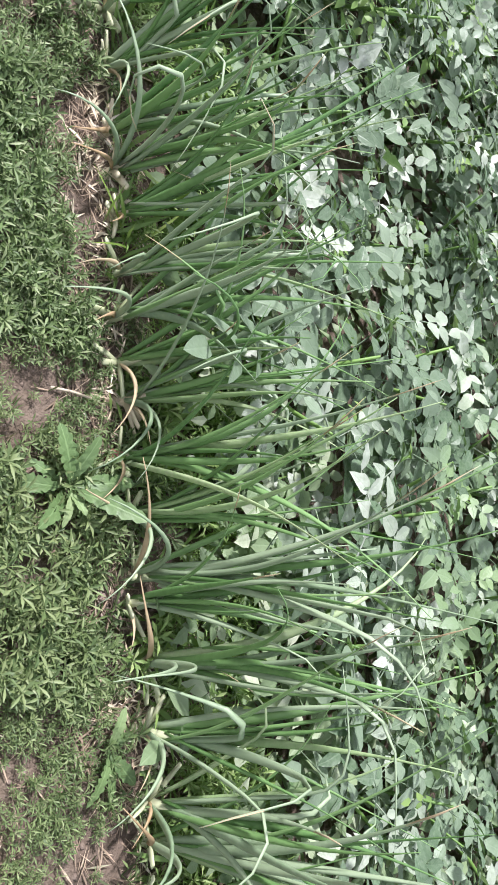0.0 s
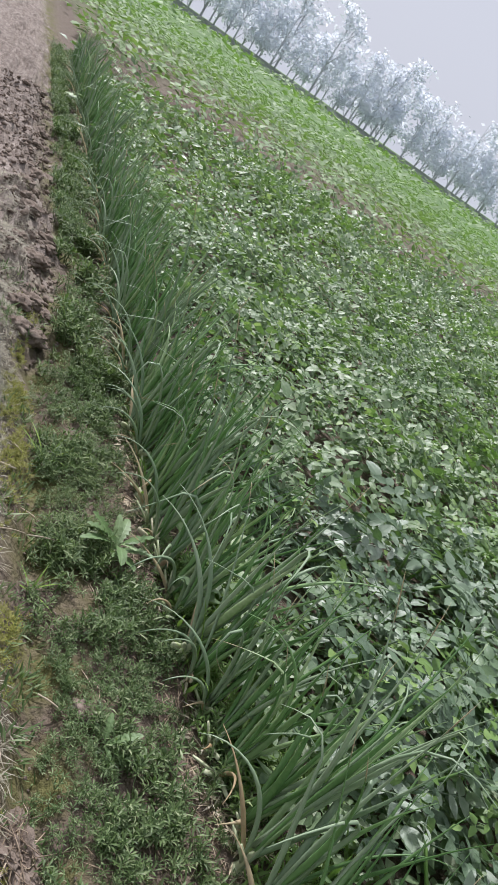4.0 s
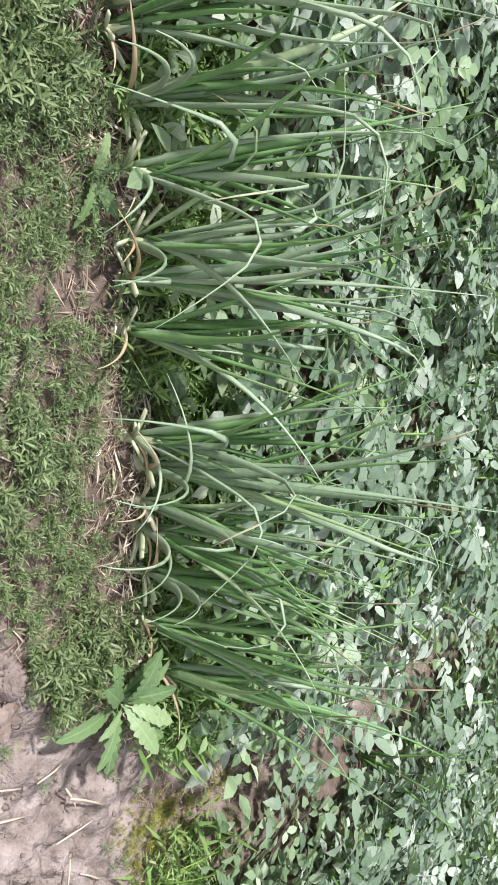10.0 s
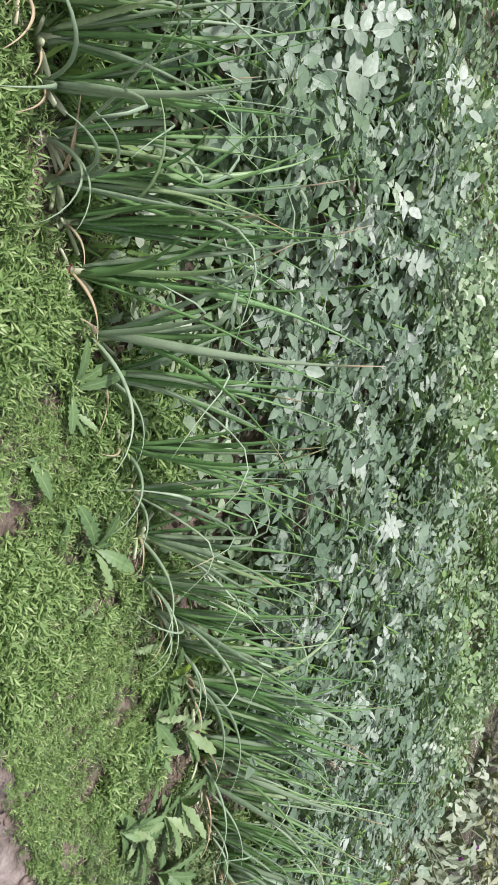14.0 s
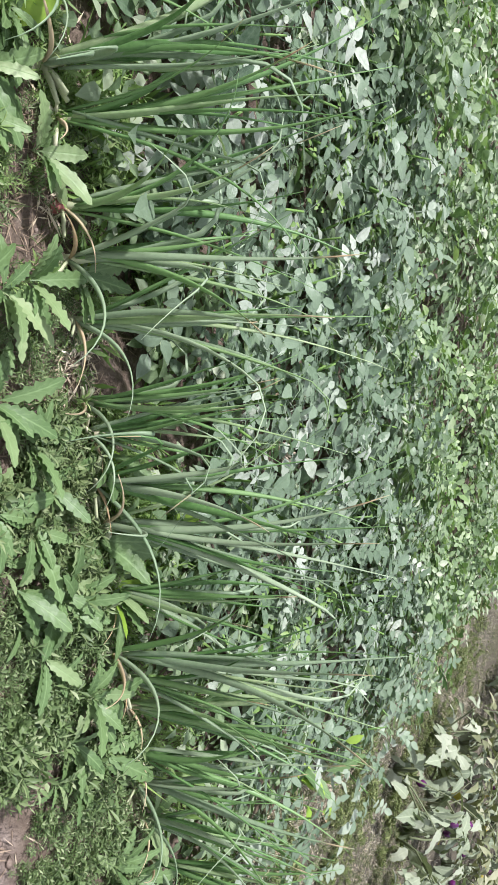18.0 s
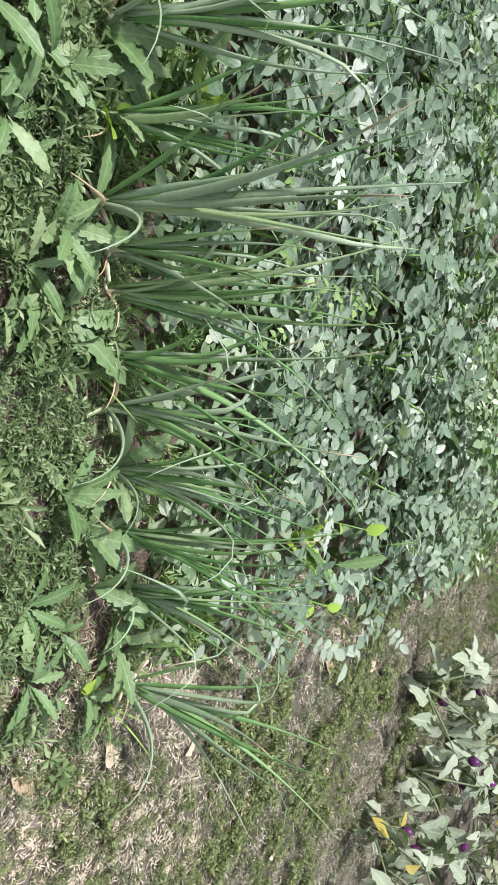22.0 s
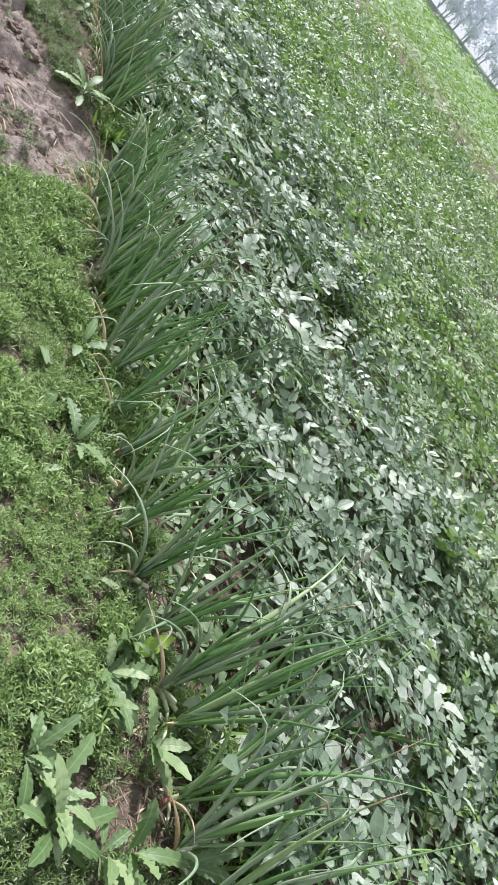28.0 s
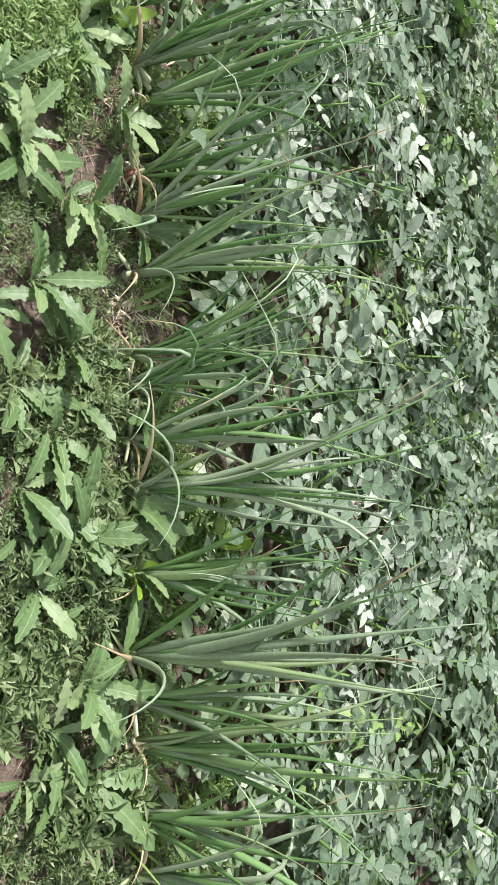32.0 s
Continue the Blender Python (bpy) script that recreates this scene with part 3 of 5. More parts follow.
# ---- the rest of the field ----
def field_leaves(name, count, inside, area, size, height, material, kinds, seed, thin=False):
    """Loose leaves over a stretch of the field; thin: fewer and larger ones farther off."""
    r = np.random.default_rng(seed)
    x, y = r.uniform(area[0], area[1], count), r.uniform(area[2], area[3], count)
    far = np.hypot(np.maximum(np.maximum(0 - x, x - 5.5), 0), y + 1.2)
    share = np.clip(4.0 / far, 0.2, 1.0) if thin else np.ones(count)
    keep = inside(x, y) & (r.random(count) < share * (0.55 + 0.6 * soft(-0.25, 0.1, rough(x, y, 0.42, 2, 21))))
    x, y, share = x[keep], y[keep], share[keep]
    n = len(x)
    z = height * (0.42 + 0.5 * r.random(n) ** 0.6) + 1.1 * height * rough(x, y, 0.42, 2, 21) + ground_z(x, y)
    v, t = scatter(kinds, np.stack([x, y, z], -1), r.uniform(0, 6.28, n), r.uniform(-0.35, 0.6, n), r.uniform(-0.4, 0.4, n), size * r.uniform(0.75, 1.2, n) / np.sqrt(share), r.integers(0, len(kinds), n))
    return tagged(new(name, big_mesh(name, v, t, material)), "dusty olive aubergine crop in dense rows" if material == EGG_FAR else "blue-green leek crop beyond the aubergines" if material == LEEK else "low green growth on the far ground" if name == "meadow_herbs" else "dense green potato crop filling the field", "crop", kind="stuff")


THREE = ((0.72, 0.066, 0.041), (0.40, 0.060, 0.037))
MID = [tris_of(*compound_leaf(50 + k, 2, 1.0, False, THREE)) for k in range(8)]
SIMPLE = [tris_of(*compound_leaf(60 + k, 1, 1.25, False, THREE[:1])) for k in range(8)]


def bed(x, y):
    return (y > row_y(x) + 0.16) & (x < field_edge(y)) & (in_gap(x, y) < 0.1) & (np.abs(x - FURROW_X - 0.1 * np.sin(y)) > 0.75)


def shoot(seed, stations, leaves=6):
    """The top of one potato stem: compound leaves that radiate from it, the youngest small and upright."""
    r = np.random.default_rng(seed)
    pieces, a = [], r.uniform(0, 6.28)
    for k in range(leaves):
        a += 2.4 + r.uniform(-0.4, 0.4)
        young = k / (leaves - 1)
        v, f = compound_leaf(seed * 13 + k, stations, 1.0, False, THREE)
        m = Matrix.Translation((0, 0, 0.07 * young - 0.07)) @ Matrix.Rotation(a, 4, "Z") @ Matrix.Rotation(radians(r.uniform(-12, 18) + 38 * young), 4, "X") @ Matrix.Rotation(radians(r.uniform(-20, 20)), 4, "Y") @ Matrix.Scale((1.0 - 0.45 * young) * r.uniform(0.85, 1.1), 4)
        pieces.append((turned(v, m), f))
    return tris_of(*join(pieces))


SHOOTS_NEAR = [shoot(20 + k, 3) for k in range(8)]
SHOOTS_FAR = [shoot(40 + k, 1, 5) for k in range(8)]
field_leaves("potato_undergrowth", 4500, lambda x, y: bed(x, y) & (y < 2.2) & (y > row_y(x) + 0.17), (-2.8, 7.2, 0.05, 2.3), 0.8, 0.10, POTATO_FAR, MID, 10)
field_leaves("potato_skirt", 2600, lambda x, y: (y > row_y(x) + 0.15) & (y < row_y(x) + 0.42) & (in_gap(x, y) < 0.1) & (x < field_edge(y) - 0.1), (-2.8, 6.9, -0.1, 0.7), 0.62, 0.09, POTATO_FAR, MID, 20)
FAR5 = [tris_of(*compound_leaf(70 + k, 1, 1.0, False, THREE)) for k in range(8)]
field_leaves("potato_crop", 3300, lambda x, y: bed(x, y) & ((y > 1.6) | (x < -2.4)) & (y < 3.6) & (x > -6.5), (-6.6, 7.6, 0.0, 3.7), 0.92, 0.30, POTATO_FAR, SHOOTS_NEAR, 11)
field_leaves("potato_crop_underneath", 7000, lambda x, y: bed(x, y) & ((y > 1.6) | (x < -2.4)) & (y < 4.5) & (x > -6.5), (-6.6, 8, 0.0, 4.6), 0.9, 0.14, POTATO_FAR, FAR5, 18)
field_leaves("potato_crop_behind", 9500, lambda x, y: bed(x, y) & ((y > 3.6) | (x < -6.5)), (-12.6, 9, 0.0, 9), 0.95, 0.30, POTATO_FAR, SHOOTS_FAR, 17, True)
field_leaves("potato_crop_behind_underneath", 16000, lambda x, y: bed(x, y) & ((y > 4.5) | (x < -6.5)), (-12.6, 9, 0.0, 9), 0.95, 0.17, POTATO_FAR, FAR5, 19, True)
field_leaves("potato_crop_beyond", 34000, lambda x, y: bed(x, y) & ((y > 9) | (x < -12)), (-45, 16, 0.2, 40), 1.95, 0.27, POTATO_HAZED, SIMPLE, 12)
field_leaves("potato_crop_distant", 12000, lambda x, y: ((y > 38) | (x < -44)) & (x < 14), (-135, 40, 0.4, 140), 6.4, 0.20, POTATO_HAZED, SIMPLE, 13)


# ---- onions ----
def onion_leaf(seed, length, lean, bend=0.0, radius=0.0065, kink=None):
    """A hollow tapering leaf that rises, leans out along +y and may fold over at a kink."""
    r = np.random.default_rng(seed)
    n = 14
    p, a, pts = np.zeros(3), radians(lean) * 0.35, []
    sway, turn, phase = r.uniform(-0.4, 0.4), r.uniform(-0.9, 0.9), r.uniform(0, 6.28)
    for i in range(n):
        s = i / (n - 1)
        pts.append(p.copy())
        a2 = radians(lean) * (0.35 + 0.65 * s) + bend * s * s + 0.085 * math.sin(4.2 * s + phase)
        if kink and s > kink[0]:
            a2 += radians(kink[1]) * soft(0.0, 0.28, s - kink[0])
        p = p + length / (n - 1) * np.array([(sway + turn * s) * s * 0.6, np.sin(a2), np.cos(a2)])
    rad = [radius * (0.75 + 0.5 * np.sin(np.pi * min(1, (i / (n - 1)) * 1.3) ** 0.8) - 0.25) * (1 - (i / (n - 1)) ** 2.2) + 0.0007 for i in range(n)]
    return tube(pts, rad, 6, True, 0.6)


def dry_tip(v, f):
    """The withered end of a leaf, as a sheath over its last rings."""
    rings = np.asarray(v).reshape(-1, 6, 3)
    mid = rings.mean(1)
    wide = np.linalg.norm(rings - mid[:, None], axis=2).max(1)
    return tube(mid[-3:], [wide[-3] * 1.05, wide[-2] * 1.2, 0.0007], 5, True, 0.6)


def onion_plant(seed, tall=0.56, count=9, fallen=1, red=False):
    r = np.random.default_rng(seed)
    base = new("onion_plant")
    tagged(base, "green onion plant with long upright hollow leaves in soil", "onion plant", "onions of the row")
    lift = 0.022 if red else 0.0
    part("bulb", mesh_of("onion_bulb", *tube([(0, 0, lift - 0.045), (0, 0, lift - 0.028), (0, 0, lift - 0.008), (0, 0, lift + 0.010)], [0.008, 0.019, 0.018, 0.011], 8), BULB if red else ONION_BASE), base, "bulb half in the soil")
    necks = [tube([(0, 0, -0.01), (0.001, 0.0, 0.012), (0.002, 0.003, 0.04), (0.002, 0.008, 0.085)], [0.012, 0.0105, 0.0095, 0.005], 8, True, 0.85)]
    for k in range(3):
        a, out, up = r.uniform(-3.3, 0.2), r.uniform(0.035, 0.08), r.uniform(0.015, 0.06)
        d = np.array([math.cos(a) * out, math.sin(a) * out, up])
        necks.append(tube([(0, 0, 0.02), d * 0.5 + (0, 0, 0.022), d + (0, 0, 0.018)], [0.0075, 0.0085, 0.0065], 6, True, 0.45))
    part("neck", mesh_of("onion_neck", *join(necks), ONION_BASE), base, "pale white-green neck with broken leaf stubs")
    for k in range(count):
        ln = tall * r.uniform(0.72, 1.05)
        kink = (r.uniform(0.35, 0.75), r.uniform(70, 150)) if r.random() < 0.24 else None
        v, f = onion_leaf(seed * 17 + k, ln, r.uniform(2, 30) if r.random() < 0.85 else r.uniform(30, 50), r.uniform(0.9, 1.8) if r.random() < 0.1 else r.uniform(-0.25, 0.2), r.uniform(0.0056, 0.0096), kink)
        a = k * 2.4 + r.uniform(-0.4, 0.4)
        m = Matrix.Translation((r.uniform(-0.012, 0.012), r.uniform(-0.004, 0.010), 0.012 + r.uniform(0.0, 0.062))) @ Matrix.Rotation(radians(r.uniform(-15, -3)), 4, "X") @ Matrix.Rotation(radians(r.uniform(-9, 9)), 4, "Y") @ Matrix.Rotation(a, 4, "Z")
        pale = r.random() < (0.8 if kink else 0.2)
        if k == count - 1:
            v, f = onion_leaf(seed * 17 + k, tall * r.uniform(0.2, 0.42), r.uniform(75, 100), r.uniform(0.0, 0.25), 0.0062)
            m = Matrix.Translation((0, 0, 0.02)) @ Matrix.Rotation(math.pi + r.uniform(-1.2, 1.2), 4, "Z")
            part("leaf", mesh_of("onion_leaf_dry", v, f, ONION_DRY), base, "withered tan leaf on the soil", m)
            continue
        leaf = part("leaf", mesh_of("onion_leaf", v, f, ONION_PALE if pale else ONION), base, "pale bent leaf" if pale else "", m)
        if k in (1, 4):
            part("dry_tip", mesh_of("onion_dry_tip", *dry_tip(v, f), ONION_DRY), leaf, "withered orange-tan leaf tip")
    for k in range(fallen):
        v, f = onion_leaf(seed * 19 + k, tall * r.uniform(0.5, 0.8), r.uniform(30, 60), r.uniform(0.9, 1.7), 0.0078)
        m = Matrix.Translation((0, 0, 0.015)) @ Matrix.Rotation(math.pi + r.uniform(-0.9, 0.9), 4, "Z")
        dry = r.random() < 0.03
        part("leaf", mesh_of("onion_leaf_bent", v, f, ONION_DRY if dry else ONION_PALE), base, "dry tan leaf bent to the ground" if dry else "pale leaf bent over to the ground", m)
    return base


OPROTO = [onion_plant(k + 1, 0.545 + 0.018 * (k % 6), 11 + k % 3, (1, 1, 0, 2, 0)[k % 5], k == 9) for k in range(14)]
onion_x = [-0.98, -0.86, -0.73, -0.65, -0.56, -0.45, -0.36, -0.27, -0.20, -0.09, 0.02, 0.13, 0.18, 0.29, 0.41, 0.53, 0.60, 0.69, 0.90, 0.96, 1.03, 1.09, 1.19, 1.30, 1.41]
onion_x += [2.11, 2.19, 2.27, 2.35, 2.43, 2.51, 2.59, 2.69, 2.77, 2.86, 2.96, 3.12, 3.22, 3.41, 3.56, 3.70, 3.84, 3.98, 4.14, 4.29, 4.39, 4.56, 4.67, 4.80, 4.99, 5.06, 5.18, 5.29, 5.47, 5.64, 5.73, 5.82, 5.95, 6.07, 6.22, 6.37, 6.53, 6.80]
r = random.Random(8)
x = -1.09
while x > -11.5:
    onion_x.append(x)
    x -= r.uniform(0.08, 0.125) if x > -5 else r.uniform(0.15, 0.24)
for k, x in enumerate(onion_x):
    y = float(row_y(x)) + r.uniform(-0.015, 0.015)
    m = Matrix.Translation((x, y, float(ground_z(x, y)))) @ Matrix.Rotation(r.uniform(-0.5, 0.5), 4, "Z") @ Matrix.Scale(r.uniform(0.9, 1.1), 4)
    if k < len(OPROTO):
        OPROTO[k].matrix_basis = m
    else:
        pick = (k * 5 + k // 14) % len(OPROTO)
        if -1.0 < x < -0.4 or 0.85 < x < 1.25 or x in (3.84, 5.64):
            pick = (3, 8, 13, 1, 11)[k % 5]
        copy_thing(OPROTO[pick], m)


# ---- weeds in front of the onions ----
def lance(length, width, droop):
    """A narrow pointed leaf along +y, folded along its rib, widest past its middle."""
    return np.array([(0, 0, 0), (-width / 2, 0.6 * length, 0.22 * width), (0, 0.55 * length, 0), (width / 2, 0.6 * length, 0.22 * width), (0, length, -droop * length)]), [(0, 2, 1), (0, 3, 2), (1, 2, 4), (2, 3, 4)]


def sprig(seed, shoots_up=3, tall=0.055, broad=1.0):
    """A branching little herb: each shoot carries pairs of narrow leaves and ends in a star of them."""
    r = np.random.default_rng(seed)
    pieces = []
    for w in range(shoots_up):
        a = w * 2.1 + r.uniform(-0.5, 0.5)
        top = np.array([math.cos(a), math.sin(a), 0]) * r.uniform(0.010, 0.034) + (0, 0, tall * r.uniform(0.45, 1.0))
        pieces.append(tube([(0, 0, -0.005), top * (0.6, 0.6, 0.4), top], [0.0016, 0.0013, 0.001], 3, False))
        for k in range(9):
            h = (1.0, 1.0, 1.0, 1.0, 0.95, 0.8, 0.75, 0.55, 0.5)[k]
            v, f = lance(r.uniform(0.018, 0.036) * (0.8 if k > 6 else 1), broad * r.uniform(0.0042, 0.0066), r.uniform(-0.05, 0.3))
            up = r.uniform(12, 60) if k < 5 else r.uniform(-5, 40)
            m = Matrix.Translation(top * (h, h, h)) @ Matrix.Rotation(k * 2.4 + w, 4, "Z") @ Matrix.Rotation(radians(up), 4, "X") @ Matrix.Rotation(radians(r.uniform(-25, 25)), 4, "Y")
            pieces.append((turned(v, m), f))
    return tris_of(*join(pieces))


SPRIGS = [sprig(60 + k, 3 + k % 2, 0.062) for k in range(10)]
TINY = [sprig(80 + k, 2, 0.03) for k in range(6)]
CHICK = [sprig(90 + k, 3, 0.05, 2.1) for k in range(6)]


def weed_mat(name, count, area, density, seed, size=1.0, material=None, label="low mat of small narrow-leaved green weeds", kinds=None):
    kinds = kinds or SPRIGS
    r = np.random.default_rng(seed)
    x, y = r.uniform(area[0], area[1], count), r.uniform(area[2], area[3], count)
    keep = r.random(count) < density(x, y)
    x, y = x[keep], y[keep]
    n = len(x)
    z = ground_z(x, y) + r.uniform(0, 0.012, n)
    v, t = scatter(kinds, np.stack([x, y, z], -1), r.uniform(0, 6.28, n), r.uniform(-0.3, 0.3, n), r.uniform(-0.3, 0.3, n), size * r.uniform(0.6, 1.25, n) * (0.72 + 0.62 * soft(-0.12, 0.14, rough(x, y, 0.22, 2, 64))), r.integers(0, len(kinds), n))
    return tagged(new(name, big_mesh(name, v, t, material or WEED)), label, "weeds", kind="stuff")


BARE = ((0.60, -0.10, 0.08), (0.76, -0.06, 0.06), (0.92, -0.07, 0.09), (0.18, -0.08, 0.05), (-0.42, -0.09, 0.08), (-0.72, -0.12, 0.07), (3.80, -0.02, 0.06), (4.02, -0.03, 0.05), (5.62, 0.0, 0.05), (5.98, 0.0, 0.05))


def bare(x, y):
    """Trodden or weeded spots beside the row, where roots and soil lie open."""
    return np.clip(sum(np.exp(-(((x - a) ** 2 + (y - b) ** 2) / c ** 2) ** 2) for a, b, c in BARE), 0, 1)


def weedy(x, y):
    patch = soft(-0.13, 0.10, 0.05 + rough(x, y, 0.2, 3, 33) + 0.06 * soft(2.2, 2.5, x) * soft(4.6, 4.0, x) + 0.04 * soft(4.0, 4.6, x) * soft(6.6, 6.0, x)) * (1 - (0.9 - 0.35 * soft(2.1, 2.4, x)) * np.exp(-((y - row_y(x) + 0.03) / 0.05) ** 2))
    strip = soft(bank_y(x) - 0.03, bank_y(x) + 0.05, y) * soft(row_y(x) + 0.12, row_y(x) - 0.07, y)
    gap = 1 - soft(1.28, 1.42, x) * soft(2.3, 2.12, x)
    return patch * strip * gap * soft(7.0, 6.7, x) * (1 - 0.95 * bare(x, y))


def behind_row(x, y):
    return soft(row_y(x) - 0.03, row_y(x) + 0.05, y) * soft(row_y(x) + 0.38, row_y(x) + 0.24, y) * soft(-0.2, 0.1, rough(x, y, 0.15, 3, 39)) * (1 - in_gap(x, y))


def fresh(x):
    """The stretch after the gap, where finer and fresher weeds stand closer."""
    return soft(2.0, 2.4, x) * soft(4.9, 4.2, x)


weed_mat("weed_mat", 15000, (-3.2, 7.0, -0.62, 0.28), lambda x, y: weedy(x, y) * (1 - fresh(x)) * (1 - 0.7 * soft(5.3, 5.9, x)), 31, 0.68)
weed_mat("fresh_weed_mat", 6500, (2.0, 4.9, -0.62, 0.28), lambda x, y: weedy(x, y) * fresh(x), 43, 0.68, WEED_FRESH, "close mat of fresh green fine-leaved weeds")
weed_mat("fresh_weed_seedlings", 6000, (2.0, 4.9, -0.62, 0.28), lambda x, y: np.clip(1.2 * weedy(x, y), 0, 1) * fresh(x), 44, 0.75, WEED_FRESH, "tiny fresh green seedlings between taller weeds", TINY)
weed_mat("broad_chickweed", 2200, (4.6, 7.0, -0.55, 0.25), lambda x, y: weedy(x, y) * soft(4.8, 5.8, x), 45, 0.72, WEED, "low spreading weeds with small oval leaves", CHICK)
weed_mat("weed_seedlings", 13000, (-3.2, 7.0, -0.62, 0.28), lambda x, y: np.clip(weedy(x, y) * (1 - 0.8 * fresh(x)) + 0.6 * soft(-0.14, 0.1, rough(x, y, 0.12, 2, 34)) * soft(bank_y(x) - 0.08, bank_y(x) + 0.02, y) * soft(row_y(x) + 0.1, row_y(x) - 0.05, y) * (1 - mud_mask(x, y)), 0, 1), 39, 0.66, None, "tiny green seedlings between taller weeds", TINY)
weed_mat("weeds_behind_onions", 4200, (-3.0, 6.8, -0.15, 0.6), behind_row, 38, 0.85, WEED_FRESH)
weed_mat("weed_mat_along_the_bank", 4200, (-12, -3.0, -0.50, 0.0), weedy, 32, 1.2)
weed_mat("moss_at_the_gap", 1500, (1.70, 2.05, -0.06, 0.32), lambda x, y: np.exp(-((x - 1.87 - 0.1 * y) / 0.05) ** 2) * soft(-0.1, 0.1, rough(x, y, 0.1, 2, 62)), 42, 0.34, MOSS, "yellow-green moss on the edge of the gap", TINY)
weed_mat("weed_sprigs_on_mud", 500, (1.3, 2.3, -0.6, 0.1), lambda x, y: 0.25 * soft(0.0, 0.1, rough(x, y, 0.15, 2, 71)), 34, 0.6)
weed_mat("moss_sprigs", 9000, (-4, 0.8, -0.68, -0.42), lambda x, y: np.exp(-((y + 0.56) / 0.045) ** 2) * soft(-0.1, 0.14, rough(x, y, 0.16, 3, 61)), 35, 0.34, MOSS, "yellow-green moss on damp soil by the ditch", TINY)


SHOOT = leaf_material("potato_shoot", (0.13, 0.235, 0.06), (0.205, 0.33, 0.095), (0.28, 0.40, 0.13), 0.5, 0.4, 0.3, vary="island")


weed_mat("bright_weeds_behind_onions", 1300, (-3.0, 6.8, -0.15, 0.6), behind_row, 41, 0.9, SHOOT, "yellow-green seedlings under the onions")


def shoots(name, count, area, inside, size, seed):
    """Young bright tops over the leaves."""
    r = np.random.default_rng(seed)
    x, y = r.uniform(area[0], area[1], count), r.uniform(area[2], area[3], count)
    keep = inside(x, y) & (r.random(count) < 0.12 + 0.88 * soft(-0.02, 0.14, rough(x, y, 1.1, 3, 51)))
    x, y = x[keep], y[keep]
    n = len(x)
    v, t = scatter(MID, np.stack([x, y, 0.27 * (0.72 + 0.36 * r.random(n)) + 0.3 * rough(x, y, 0.42, 2, 21) + ground_z(x, y)], -1), r.uniform(0, 6.28, n), r.uniform(-0.4, 0.4, n), r.uniform(-0.4, 0.4, n), 0.42 * size * r.uniform(0.7, 1.3, n), r.integers(0, len(MID), n))
    return tagged(new(name, big_mesh(name, v, t, SHOOT)), "bright yellow-green young potato tops", "crop", kind="stuff")


shoots("potato_tops", 800, (-2.8, 7.2, 0.4, 2.4), bed, 0.85, 55)
shoots("potato_tops_in_the_field", 14000, (-12, 3, 0.3, 9), lambda x, y: bed(x, y) & ((y > 2.2) | (x < -1.2)) & (x < 2.0 - 0.25 * y), 1.4, 56)


# ---- broad-leaved weeds ----
DOCKS = [mesh_of("dock_leaf", *lobed(0.125 + 0.016 * (k % 4), 0.035, 6 + k % 3, 0.35 + 0.12 * (k % 3), 300 + k), DOCK) for k in range(7)]
BRIGHTS = [mesh_of("bright_leaf", *leaflet(0.13, 0.05, 0.2, 0.3, 7, 0.15, 330 + k, 0.7), BRIGHT) for k in range(2)]


def dock(x, y, size=1.0, count=8, seed=0, up=35, bright=0):
    r = np.random.default_rng(seed + 900)
    base = new("dock_weed")
    tagged(base, "pale green rosette weed with wavy long leaves on soil", "weed", "broad-leaved weeds")
    for k in range(count):
        m = Matrix.Translation((0, 0, 0.01 + 0.003 * k)) @ Matrix.Rotation(k * 2.4 + r.uniform(-0.3, 0.3) if k % 3 == 0 or count > 9 else r.uniform(-2.6, -0.2), 4, "Z") @ Matrix.Rotation(radians(r.uniform(up - 30, up + 20)), 4, "X") @ Matrix.Rotation(radians(r.uniform(-15, 15)), 4, "Y") @ Matrix.Scale(0.87 * size * r.uniform(0.6, 1.2), 4)
        if k < bright:
            part("leaf", BRIGHTS[k % 2], base, "yellow-green young leaf", m)
        else:
            part("leaf", DOCKS[(seed + k) % len(DOCKS)], base, "", m)
    base.matrix_basis = Matrix.Translation((x, y, float(ground_z(x, y)) + 0.01)) @ Matrix.Rotation(r.uniform(-0.6, 0.6), 4, "Z")
    return base


for k, (x, y, size, count, up) in enumerate([
        (-0.03, -0.16, 0.95, 13, 30), (1.42, -0.12, 1.0, 14, 30), (-1.97, -0.27, 1.0, 14, 42), (-1.31, -0.34, 0.55, 4, 40), (0.23, -0.24, 0.5, 4, 35), (0.42, -0.10, 0.7, 5, 30),
        (3.62, -0.18, 1.0, 7, 35), (3.46, -0.24, 0.8, 6, 30), (4.30, -0.09, 1.0, 8, 35), (4.38, -0.12, 0.9, 6, 40), (4.60, -0.25, 1.0, 8, 35), (4.70, -0.12, 1.0, 8, 35),
        (4.90, -0.19, 1.1, 9, 35), (5.02, -0.10, 1.0, 8, 40), (5.12, -0.23, 1.1, 9, 30), (5.20, -0.13, 1.0, 8, 35), (5.31, -0.20, 1.1, 8, 35), (5.40, -0.07, 1.0, 8, 45), (5.50, -0.16, 1.1, 8, 30)]):
    dock(x, y, size, count, k, up)
